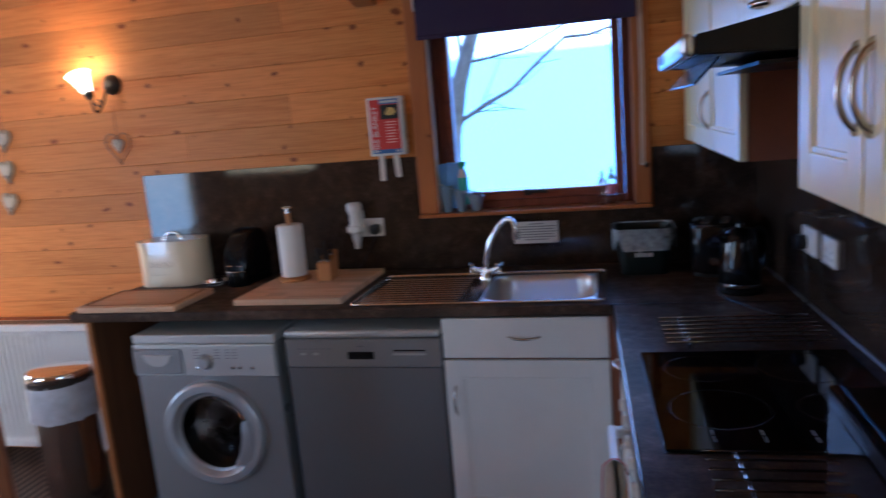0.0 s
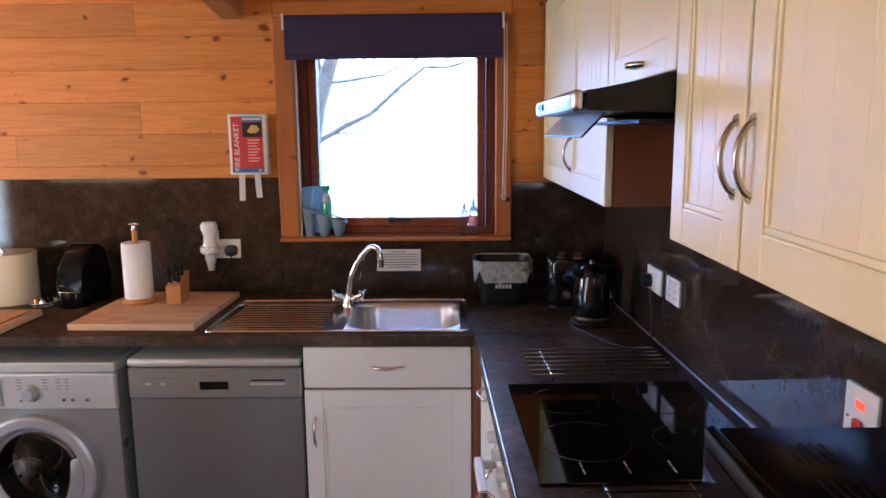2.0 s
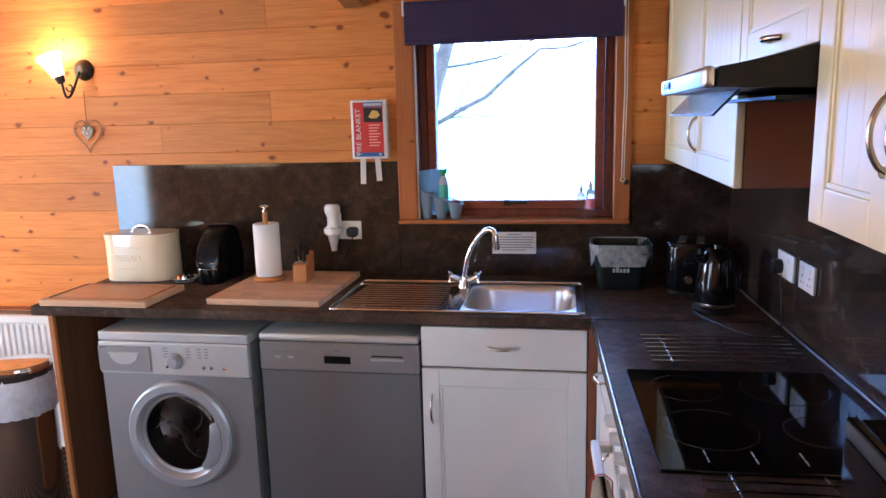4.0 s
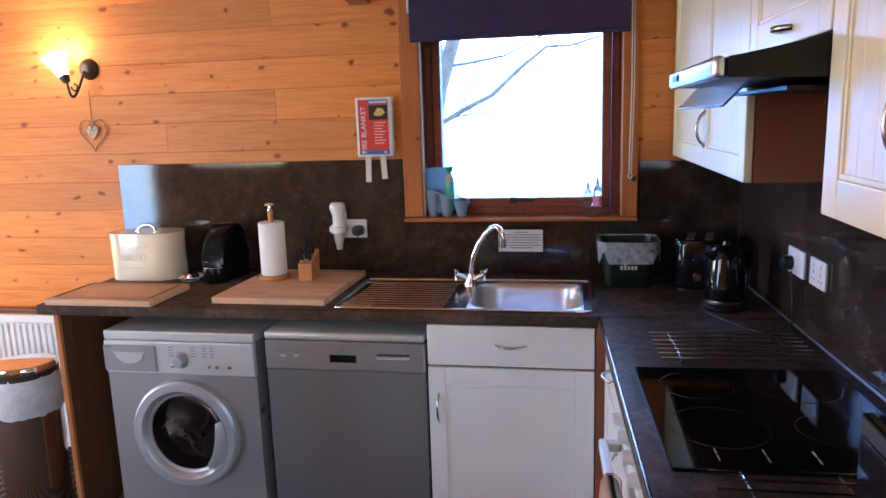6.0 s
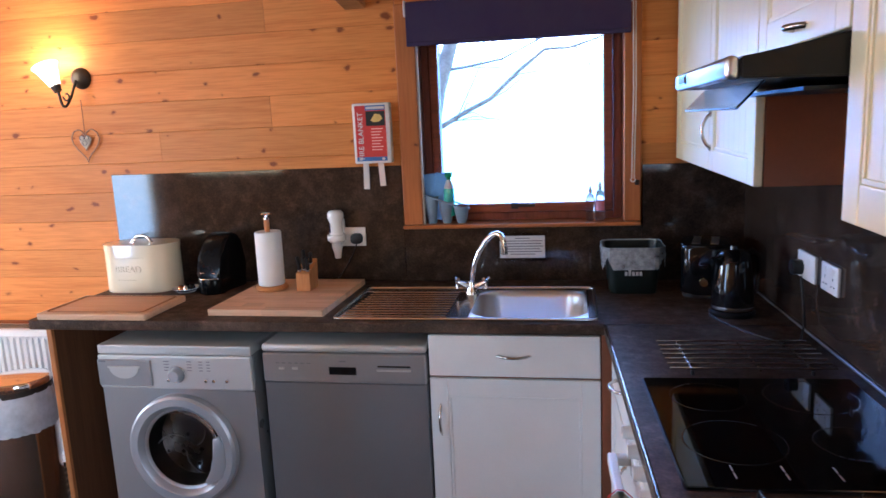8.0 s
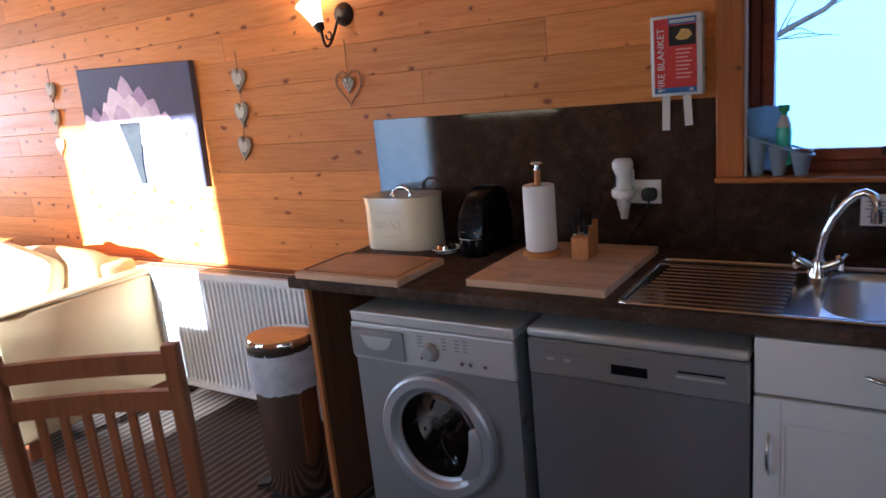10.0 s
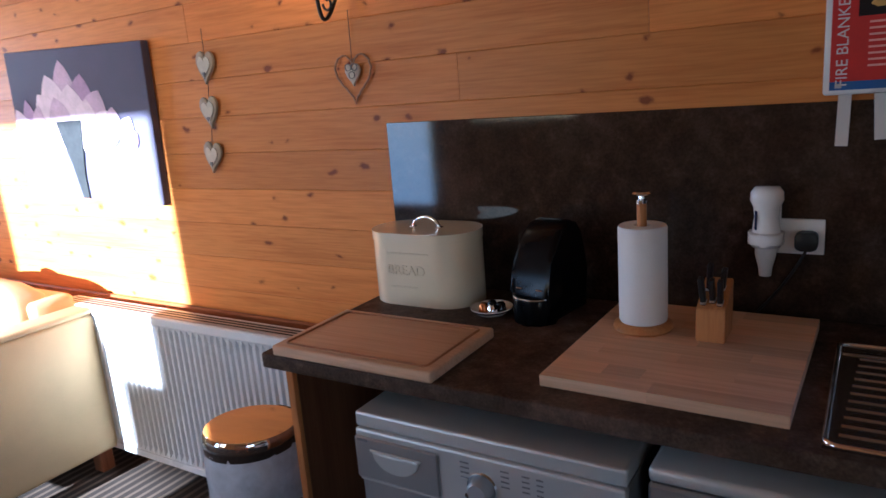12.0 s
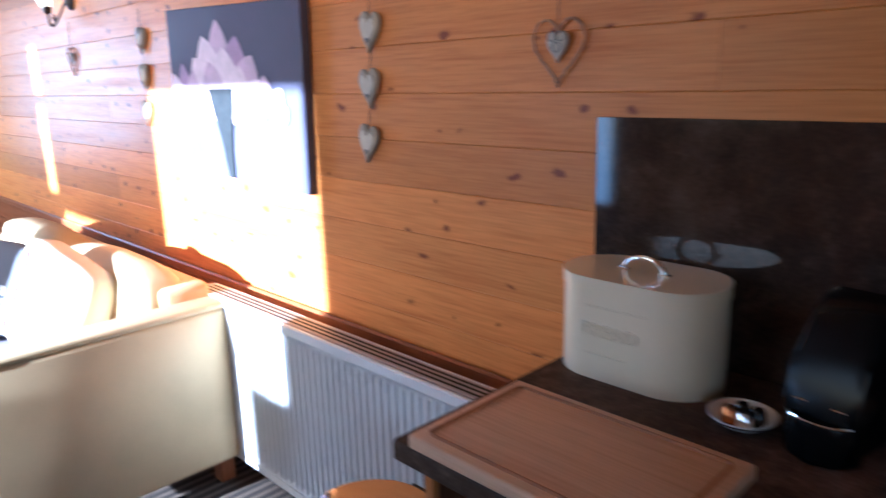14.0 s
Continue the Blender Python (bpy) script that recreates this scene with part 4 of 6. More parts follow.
part("filter", box(-HW + 0.03, HW - 0.03, 0.12, 0.44, -0.022, -0.016), BLACK_MATT, hood)

# ---- hob ----
hob = thing("hob", (0.297, 1.848, TOP), "black ceramic glass hob set into the worktop", "hob")
part("glass", box(-0.242, 0.242, -0.268, 0.268, 0.0005, 0.006, 0.002), HOB_GLASS, hob)
part("rim", box(-0.246, 0.246, -0.272, 0.272, -0.02, 0.0004, 0.0), BLACK_MATT, hob)
for x, y, r in ((-0.115, 0.145, 0.085), (-0.115, -0.085, 0.10), (0.11, 0.150, 0.10), (0.11, -0.085, 0.075)):
    part("heating_ring", lathe([(r, 0.0062), (r - 0.003, 0.0064)], 48, None, (x, y, 0)), RING, hob)
for k in range(4):
    for j in range(2):
        part("print", box(-0.15 + k * 0.09, -0.147 + k * 0.09, -0.235 + j * 0.028, -0.213 + j * 0.028, 0.0062, 0.0066), MARK, hob)


right_run = right_early + [wall_east, side_worktop, side_splash, side_seal, far_unit, ov, su, hob]


def wire_rack(place, label, nx, length, width):
    """A trivet of thin bars: long bars along x on two cross bars, on four feet."""
    r = thing("trivet", place, label, "trivet", "wire trivets")
    right_run.append(r)
    for k in range(nx):
        y = -width / 2 + width * k / (nx - 1)
        part("bar", tube([(-length / 2, y, 0.018), (length / 2, y, 0.018)], 0.0026, 8), RACK, r)
    for x in (-length * 0.36, length * 0.05, length * 0.36):
        part("cross_bar", tube([(x, -width / 2, 0.0125), (x, width / 2, 0.0125)], 0.003, 8), RACK, r)
    for x in (-length * 0.36, length * 0.36):
        for y in (-width / 2, width / 2):
            part("foot", lathe([(0, 0), (0.005, 0), (0.005, 0.012), (0, 0.012)], 10, None, (x, y, 0)), BLACK_MATT, r)


wire_rack((0.325, 2.262, TOP), "shiny chromed wire trivet on the worktop behind the hob", 7, 0.40, 0.22)
wire_rack((0.315, 1.47, TOP), "shiny chromed wire trivet on the worktop before the hob", 6, 0.40, 0.17)

# this run stands a little out of square with the window wall
RUN = pose(0.0, 2.6, 0, 0, 0, 2.2) @ pose(0.0, -2.6, 0)
bpy.context.view_layer.update()
for ob in right_run:
    ob.matrix_world = RUN @ ob.matrix_world

# ---- sink ----
sink = thing("sink", (-0.467, 2.851, TOP), "stainless steel inset sink with ribbed drainer", "sink")
SW, SD = 0.451, 0.227
bx0, bx1, by0, by1 = 0.020, 0.420, -0.198, 0.180
bm = bmesh.new()
for a, b, c, d in ((-SW, -0.44, -SD, SD), (-0.44, bx0, -SD, -0.195), (-0.44, bx0, 0.175, SD), (bx0 - 0.045, bx0, -0.195, 0.175), (bx0, bx1, -SD, by0), (bx0, bx1, by1, SD), (bx1, SW, -SD, SD)):
    box(a, b, c, d, 0.0005, 0.006, 0.0, bm)
bmesh.ops.remove_doubles(bm, verts=bm.verts, dist=0.0001)
part("rim", bm, DRAINER, sink)
bm = tube([(x, y, 0.006) for x, y in round_rect(2 * SW - 0.006, 2 * SD - 0.006, 0.02, 5)], 0.0055, 8, None, True)
part("edge_bead", bm, CHROME, sink, smooth=50)
part("drainer", box(-0.44, bx0 - 0.045, -0.195, 0.175, 0.0004, 0.003), DRAINER, sink)
for k in range(11):
    y = -0.178 + k * 0.0335
    part("rib", tube([(-0.43 + 0.002 * k, y, -0.0008), (-0.06, y, -0.0008)], 0.0068, 12), DRAINER, sink, smooth=60)
ring = round_rect(bx1 - bx0, by1 - by0, 0.085, 8, 0.5 * (bx0 + bx1), 0.5 * (by0 + by1))
bm = bmesh.new()
cx, cy = 0.5 * (bx0 + bx1), 0.5 * (by0 + by1)
levels = [(1.0, 0.0065), (0.97, 0.002), (0.94, -0.02), (0.90, -0.13), (0.84, -0.15), (0.0, -0.155)]
rows = []
for s, z in levels:
    rows.append([bm.verts.new((cx + (x - cx) * s, cy + (y - cy) * s, z)) for x, y in ring] if s else [bm.verts.new((cx, cy, z))])
for a, b in zip(rows, rows[1:]):
    for k in range(len(ring)):
        q = list(dict.fromkeys([a[k], a[(k + 1) % len(a)], b[(k + 1) % len(b)], b[k % len(b)]]))
        bm.faces.new(q)
part("bowl", bm, STEEL, sink, smooth=60)
corners = [(bx0, by0), (bx1, by0), (bx1, by1), (bx0, by1)]
for (px, py), sx, sy in zip(corners, (1, -1, -1, 1), (1, 1, -1, -1)):
    bm = bmesh.new()
    c = bm.verts.new((px, py, 0.006))
    arcp = [bm.verts.new((px + sx * (0.085 - 0.085 * math.cos(t)), py + sy * (0.085 - 0.085 * math.sin(t)), 0.006)) for t in [radians(90 * k / 8) for k in range(9)]]
    for p, q in zip(arcp, arcp[1:]):
        bm.faces.new((c, p, q))
    part("bowl_corner", bm, STEEL, sink)
part("plug_hole", lathe([(0, -0.153), (0.035, -0.153), (0.040, -0.15)], 24, None, (cx, cy, 0.0)), CHROME, sink)

# mixer tap
tap = thing("mixer_tap", (-0.476, 2.985, TOP + 0.006), "chrome swan-neck mixer tap with cross handles", "tap")
part("base", lathe([(0, 0.0), (0.027, 0.0), (0.025, 0.012), (0.017, 0.03), (0.016, 0.05), (0.0, 0.055)], 24), CHROME, tap, smooth=50)
BEND = [(0.0, 0.040), (0.004, 0.075), (0.014, 0.118), (0.034, 0.165), (0.060, 0.205), (0.084, 0.228), (0.104, 0.236), (0.119, 0.229), (0.128, 0.208), (0.130, 0.188)]
SP = [(x, -0.25 * x, z) for x, z in BEND]
part("spout", tube(SP, 0.0105, 14), CHROME, tap, smooth=60)
part("nozzle", lathe([(0, -0.03), (0.013, -0.03), (0.0135, 0.0), (0, 0.0)], 18, None, SP[-1]), CHROME, tap, smooth=50)
for s in (-1, 1):
    hd = part("valve", tube([(0, 0, 0.02), (s * 0.045, -0.01, 0.042)], 0.012, 14), CHROME, tap, smooth=50)
    bm = tube([(s * 0.045, -0.01, 0.042), (s * 0.060, -0.012, 0.050)], 0.010, 12)
    for k in range(3):
        a = 2 * math.pi * k / 3 + 0.4
        tube([(s * 0.056, -0.012, 0.048), (s * 0.056 + s * 0.010 * math.cos(a), -0.012 + 0.026 * math.cos(a), 0.048 + 0.026 * math.sin(a))], 0.006, 8, bm)
    part("cross_handle", bm, CHROME, hd, smooth=50)

# ---- things on the window wall ----
def wall_lamp(x, z, power):
    """Bronze wall lamp with an upturned frosted shade, its lamp inside."""
    t = thing("wall_lamp", (x, WALL_Y, z), "lit bronze wall lamp with frosted glass cup shade", "wall lamp", "wall lamps on the pine wall")
    part("back_plate", moved(lathe([(0, 0.030), (0.018, 0.030), (0.030, 0.022), (0.044, 0.012), (0.047, 0.0)], 32), pose(0, 0, 0, 90, 0, 0)), IRON, t, smooth=50)
    pts = arc(lambda u: (-0.008 - 0.034 * u ** 1.2, -0.03 - 0.075 * math.sin(math.pi * min(1, u * 1.1) * 0.55), -0.01 - 0.112 * math.sin(math.pi * u * 0.86) + 0.0 * u), 18)
    part("arm", tube(pts, 0.0058, 8), IRON, t, smooth=60)
    sw = arc(lambda u: (-0.020 - 0.018 * math.cos(5.2 * u) * (1 - 0.6 * u), -0.085, -0.078 - 0.022 * math.sin(5.2 * u) * (1 - 0.6 * u)), 18)
    part("scroll", tube(sw, 0.0038, 6), IRON, t)
    ex, ey, ez = pts[-1]
    tilt = pose(ex, ey, ez, 0, -24, 0)
    part("cup", moved(lathe([(0, 0.0), (0.016, 0.0), (0.020, 0.016), (0.023, 0.030), (0.0, 0.031)], 20), tilt), IRON, t, smooth=50)
    part("shade", moved(lathe([(0.0215, 0.024), (0.028, 0.050), (0.040, 0.090), (0.050, 0.116), (0.054, 0.120), (0.048, 0.114), (0.037, 0.088), (0.025, 0.052), (0.0, 0.036)], 32), tilt), SHADE, t, "glowing frosted glass shade", smooth=60)
    lamp = new("wall_lamp_light", bpy.data.lights.new("wall_lamp_light", "POINT"))
    lamp.data.energy, lamp.data.color, lamp.data.shadow_soft_size = power, (1.0, 0.66, 0.32), 0.03
    lamp.matrix_world = t.matrix_world @ tilt @ pose(0, 0, 0.135)
    return t


wall_lamp(-2.214, 1.828, 0.28)
wall_lamp(-5.235, 1.918, 0.32)


def wire_heart(x, z, drop):
    t = thing("heart_ornament", (x, WALL_Y - 0.006, z), "brown wire heart with a small white heart inside, hung on string", "wall ornament", "hanging hearts")
    t.scale = (1.14, 1.14, 1.14)
    out = heart_outline(0.118, 0.125, 48)
    part("outline", tube([(px, -0.004 + 0.002 * math.sin(9 * k), pz - 0.045) for k, (px, pz) in enumerate(out)], 0.0028, 6, None, True), WICKER, t)
    part("small_heart", moved(upright(prism(heart_outline(0.050, 0.058), 0, 0.008, 0.003), 0), pose(0, -0.001, -0.034)), HEART_PALE, t, smooth=40)
    for k in range(3):
        part("pattern", moved(tube(arc(lambda u: (0.010 * math.cos(6.28 * u), -0.0115, 0.009 * math.sin(6.28 * u)), 10), 0.0012, 5), pose((-0.010, 0.010, 0.0)[k], 0, (-0.014, -0.014, -0.034)[k])), INK, t)
    part("string", tube([(0, -0.004, 0.044), (0.0, -0.002, drop)], 0.0014, 5), STRING, t)
    part("string", tube([(0, -0.004, 0.044), (0.0, -0.005, 0.004)], 0.0012, 5), STRING, t)
    return t


wire_heart(-2.226, 1.586, 0.13)
wire_heart(-5.305, 1.675, 0.13)


def heart_string(x, z):
    t = thing("heart_garland", (x, WALL_Y - 0.004, z), "string of three grey washed wooden hearts", "wall ornament", "hanging hearts")
    for k, (dx, dz) in enumerate(((0.010, 0.0), (-0.002, -0.152), (-0.020, -0.310))):
        big = part("heart", moved(upright(prism(heart_outline(0.088, 0.112), 0, 0.012, 0.004), 0), pose(dx, -0.001, dz, 0, (6, -3, 8)[k], 0)), HEART_GREY, t, smooth=40)
        part("inner_heart", moved(upright(prism(heart_outline(0.060, 0.076), 0, 0.004, 0.001), 0), pose(dx, -0.0135, dz, 0, (6, -3, 8)[k], 0)), HEART_PALE, big)
        part("button", moved(upright(prism(heart_outline(0.014, 0.015), 0, 0.003), 0), pose(dx, -0.018, dz - 0.022)), INK, big)
        part("string", tube([(dx, -0.006, dz + 0.035), (dx + (0.0 if k == 0 else 0.010), -0.004, dz + (0.13 if k == 0 else 0.105))], 0.0014, 5), STRING, t)
    return t


heart_string(-2.878, 1.618)
heart_string(-4.425, 1.68)

# canvas picture of a pale flower
pic = thing("picture", (-3.642, WALL_Y - 0.001, 1.453), "dark slate canvas print of a pale lilac lotus flower", "picture")
part("canvas", moved(box(-0.465, 0.465, -0.034, 0.0, -0.305, 0.305, 0.003), pose(0, 0, 0, 0, 2.2, 0)), CANVAS, pic)


def petal(cx, cz, w, h, lean, depth, material):
    pts = []
    for k in range(14):
        u = k / 13
        pts.append((w * math.sin(math.pi * u ** 1.15) ** 0.8 * 0.56, h * u))
    outline = pts + [(-x * 0.92, z) for x, z in pts[-2:0:-1]]
    bm = upright(prism(outline, 0, 0.0006), 0)
    moved(bm, pose(cx, -0.0346 - depth, cz, 0, lean, 0))
    part("petal", bm, material, pic)


BLOOM = (
    (0.00, -0.08, 0.115, 0.32, 0), (-0.05, -0.08, 0.125, 0.28, -12), (0.06, -0.08, 0.125, 0.27, 14), (-0.08, -0.09, 0.120, 0.24, -26), (0.10, -0.09, 0.120, 0.24, 30),
    (0.13, -0.10, 0.100, 0.20, 46), (-0.10, -0.10, 0.090, 0.18, -44), (0.02, -0.10, 0.140, 0.25, 4), (-0.04, -0.10, 0.110, 0.21, -9), (0.08, -0.10, 0.110, 0.20, 18),
    (-0.27, -0.10, 0.070, 0.21, -5), (-0.30, -0.10, 0.070, 0.19, -22), (-0.25, -0.10, 0.070, 0.19, 14), (-0.32, -0.10, 0.060, 0.14, -48), (-0.22, -0.10, 0.060, 0.15, 34), (-0.28, -0.10, 0.080, 0.14, -8),
    (0.28, -0.08, 0.070, 0.14, 10), (0.33, -0.08, 0.060, 0.12, 35), (0.36, -0.08, 0.050, 0.08, 58), (0.25, -0.08, 0.060, 0.10, -20))
for k, (cx, cz, w, hh, lean) in enumerate(BLOOM):
    petal(cx - 0.06, cz - 0.01, w * 1.35, hh * 1.1, lean, 0.0003 * k, (PETAL, PETAL_LIGHT, PETAL_DARK, PETAL_LIGHT)[k % 4])
part("stem", upright(prism([(-0.050, -0.300), (-0.010, -0.300), (-0.010, -0.20), (0.020, -0.04), (0.030, 0.02), (-0.150, 0.02), (-0.125, -0.06), (-0.085, -0.16)], 0.0412, 0.0416), 0), STEM, pic)

# fire blanket case
fb = thing("fire_blanket", (-0.896, WALL_Y - 0.001, 1.536), "white fire blanket case with red panel and hanging tapes", "fire blanket")
part("case", box(-0.078, 0.078, -0.045, 0.0, -0.122, 0.122, 0.006, None, 2), WHITE_PLASTIC, fb, smooth=40)
lab = part("label", box(-0.066, 0.062, -0.0465, -0.0455, -0.112, 0.112), RED, fb, "red printed label")
part("blue_band", box(-0.022, 0.062, -0.0472, -0.0467, 0.092, 0.112), BLUE, lab)
part("blue_band", box(-0.066, 0.062, -0.0472, -0.0467, -0.112, -0.095), BLUE, lab)
part("brand_bar", box(-0.018, 0.058, -0.0477, -0.0473, 0.097, 0.107), MARK, lab)
part("photo", box(-0.020, 0.060, -0.0472, -0.0467, 0.030, 0.089), BLACK_MATT, lab)
part("photo_flame", upright(prism([(0.0, 0.052), (0.012, 0.045), (0.035, 0.046), (0.050, 0.058), (0.040, 0.075), (0.018, 0.078)], 0.0473, 0.0476), 0), YELLOW, lab)
for k in range(8):
    part("print", box(0.0, 0.048 - 0.006 * (k % 3), -0.0472, -0.0467, 0.016 - k * 0.012, 0.020 - k * 0.012), PALE_PINK, lab)
for x in (-0.050, 0.046):
    part("print_dot", box(x - 0.006, x + 0.006, -0.0476, -0.0473, -0.108, -0.099), MARK, lab)
text_part("lettering", "FIRE BLANKET", 0.030, WHITE_PLASTIC, lab, Matrix.Translation((-0.044, -0.0472, -0.010)) @ FACE_ROOM @ pose(0, 0, 0, 0, 0, 90), 0.0004)
for x, l in ((-0.034, 0.108), (0.020, 0.096)):
    bm = box(x - 0.012, x + 0.012, -0.024, -0.021, -0.122 - l, -0.118, 0.0)
    moved(bm, pose(0, 0, 0, 0, 1.5 if x < 0 else -3.0, 0))
    part("tape", bm, TAPE, fb)


def plate(name, place, w, h, turn, label, category, group=""):
    t = thing(name, place, label, category, group, turn)
    part("plate", box(-w / 2, w / 2, -0.009, 0.0, -h / 2, h / 2, 0.003, None, 2), WHITE_PLASTIC, t, smooth=40)
    return t


def plug(parent, x, z):
    bm = moved(prism(round_rect(0.046, 0.042, 0.012), 0.0, 0.028, 0.004), pose(x, -0.009, z, 90, 0, 0))
    return part("plug", bm, BLACK_MATT, parent, "black mains plug", smooth=40)


so = plate("wall_socket", (-1.011, WALL_Y - 0.010, 1.106), 0.106, 0.080, 0, "white double wall socket with a black plug", "socket")
plug(so, 0.018, -0.006)
part("rocker", box(-0.028, -0.016, -0.012, -0.0092, -0.002, 0.014, 0.002), WHITE_PLASTIC, so)
part("flex", tube(arc(lambda u: (0.018 - 0.030 * u - 0.075 * u * u, -0.026 + 0.016 * u, -0.028 - 0.165 * u ** 1.3), 16), 0.0034, 6), BLACK_MATT, so, "black flex")
hb = thing("stick_blender", (-1.072, WALL_Y - 0.010, 1.022), "white stick blender in its wall holder", "blender")
hb.scale = (1.16, 1.16, 1.36)
part("holder", moved(prism(round_rect(0.062, 0.075, 0.026), 0.055, 0.075, 0.006), pose(0, -0.040, 0)), CERAMIC, hb, smooth=40)
part("bracket", box(-0.022, 0.022, -0.012, 0.0, 0.035, 0.12, 0.004), WHITE_PLASTIC, hb)
part("body", lathe([(0.0, 0.150), (0.022, 0.149), (0.029, 0.141), (0.030, 0.128), (0.024, 0.116), (0.022, 0.100), (0.026, 0.075), (0.031, 0.066), (0.033, 0.058), (0.026, 0.050), (0.0, 0.050)], 28, None, (0, -0.040, 0)), CERAMIC, hb, smooth=50)
part("grip_pad", moved(box(-0.003, 0.003, -0.002, 0.0, 0.080, 0.112, 0.001), pose(-0.016, -0.058, 0, 0, 0, -40)), NAVY, hb, "blue push button")
part("shaft", lathe([(0.020, 0.054), (0.019, 0.035), (0.013, 0.015), (0.011, 0.0), (0.0, 0.0)], 20, None, (0, -0.040, 0)), MARK, hb, smooth=50)

pap = thing("notice", (-0.2955, WALL_Y - 0.0105, 1.052), "laminated white notice with lines of print behind the tap", "notice")
part("sheet", box(-0.105, 0.100, -0.0015, 0.0, -0.060, 0.060), clear_glass("laminate film", (0.95, 0.95, 0.95), 0.1), pap, "clear laminate film")
part("paper", box(-0.094, 0.090, -0.003, -0.0016, -0.046, 0.046), PAPER, pap)
for k in range(7):
    w = (0.03, 0.08, 0.075, 0.082, 0.07, 0.078, 0.05)[k]
    part("print", box(-w, w, -0.0037, -0.0031, 0.034 - k * 0.011, 0.0375 - k * 0.011), INK, pap)

# ---- window sill things ----
SILL = WIN[2]
cd = thing("washing_up_caddy", (-0.612, WALL_Y + 0.035, SILL), "grey blue plastic three-cup washing-up caddy on the sill", "caddy")
for k, (dx, hgt) in enumerate(((-0.062, 0.112), (0.0, 0.088), (0.062, 0.068))):
    ol = round_rect(0.034, 0.050, 0.014, 5)
    bm = bmesh.new()
    rows = [[bm.verts.new((x * s, y * s, z)) for x, y in ol] for s, z in ((1.0, 0.0), (1.75, hgt), (1.85, hgt + 0.004), (1.65, hgt), (0.95, 0.004))]
    bm.faces.new(rows[0][::-1])
    bm.faces.new(rows[-1])
    for a, b in zip(rows, rows[1:]):
        for i in range(len(ol)):
            bm.faces.new((a[i], a[(i + 1) % len(ol)], b[(i + 1) % len(ol)], b[i]))
    moved(bm, pose(dx, 0, 0))
    part("cup", bm, CADDY_GREY, cd, smooth=50)
part("rim", tube([(x, y, 0.094 - 0.36 * x) for x, y in round_rect(0.19, 0.092, 0.04, 6)], 0.0035, 6, None, True), CADDY_GREY, cd, smooth=50)
cl = thing("cleaning_cloth", (-0.652, WALL_Y + 0.030, SILL + 0.115), "folded light blue cleaning cloths standing in the caddy", "cloth")
for k, (dx, tl) in enumerate(((-0.012, -6), (0.018, 8))):
    bm = box(-0.032, 0.032, -0.006 + 0.012 * k, 0.004 + 0.012 * k, -0.10, 0.095, 0.003)
    for v in bm.verts:
        v.co.y += 0.006 * math.sin(40 * v.co.x + k)
    part("cloth", moved(bm, pose(dx, -0.012 * k, 0, 0, tl, 0)), SPONGE_BLUE, cl)
wb = thing("washing_up_bottle", (-0.600, WALL_Y + 0.035, SILL + 0.030), "clear washing-up bottle with green liquid and green cap", "bottle")
part("bottle", lathe([(0.0, 0.0), (0.020, 0.0), (0.0225, 0.006), (0.0225, 0.10), (0.021, 0.115), (0.019, 0.125), (0.010, 0.150), (0.0, 0.150)], 24), SOAP_GREEN, wb, smooth=50)
part("shoulder", lathe([(0.0215, 0.116), (0.0195, 0.126), (0.0105, 0.151), (0.0, 0.1515)], 24), MARK, wb, smooth=50)
part("cap", lathe([(0.010, 0.152), (0.010, 0.160), (0.015, 0.163), (0.017, 0.182), (0.0, 0.182)], 20), GREEN_CAP, wb, smooth=40)
for x, mat_l, hh, nm in ((-0.022, None, 0.118, "small clear plastic bottle on the window sill"), (0.016, PINK, 0.135, "small clear plastic bottle with pink label on the sill")):
    bt = thing("bottle", (x, WALL_Y + 0.035, SILL), nm, "bottle", "bottles on the sill")
    part("body", lathe([(0.0, 0.0), (0.016, 0.0), (0.018, 0.004), (0.018, hh * 0.7), (0.014, hh * 0.85), (0.006, hh * 0.92), (0.006, hh), (0.0, hh)], 20), BOTTLE, bt, smooth=50)
    part("nozzle", lathe([(0.008, hh * 0.95), (0.008, hh), (0.003, hh + 0.02), (0.0, hh + 0.021)], 12), WHITE_PLASTIC, bt)
    if mat_l:
        part("label", lathe([(0.0186, hh * 0.30), (0.0186, hh * 0.58)], 20), mat_l, bt)

# ---- worktop things, left ----
sb = thing("chopping_board", (-1.836, 2.738, TOP), "small wooden chopping board with juice groove at the worktop end", "chopping board")
part("board", box(-0.222, 0.222, -0.141, 0.141, 0.0, 0.026, 0.006, None, 3), BEECH, sb, smooth=40)
GROOVE = paint("dark groove wood", (0.30, 0.14, 0.06), 0.6, vary=0.15)
gp = [(x, y, 0.0262) for x, y in round_rect(0.395, 0.235, 0.012, 3)]
part("juice_groove", tube(gp, 0.0035, 6, None, True), GROOVE, sb)
bb = thing("worktop_saver", (-1.184, 2.921, TOP), "large beech block board beside the drainer", "chopping board", turn=-1.0)
rng = random.Random(9)
for k in range(10):
    y = -0.250 + k * 0.0500
    cut = sorted([rng.uniform(-0.16, 0.16)] + ([rng.uniform(-0.16, 0.16)] if k % 2 else []))
    if len(cut) == 2 and cut[1] - cut[0] < 0.06:
        cut = cut[:1]
    xs = [-0.222] + cut + [0.222]
    for a, b in zip(xs, xs[1:]):
        bm = box(a - 0.5 * (a + b), b - 0.5 * (a + b), -0.0250, 0.0250, 0.0, 0.023, 0.0005)
        ob = part("stave", bm, BEECH, bb)
        ob.location = (0.5 * (a + b), y + 0.0250, 0)
BT = TOP + 0.0232

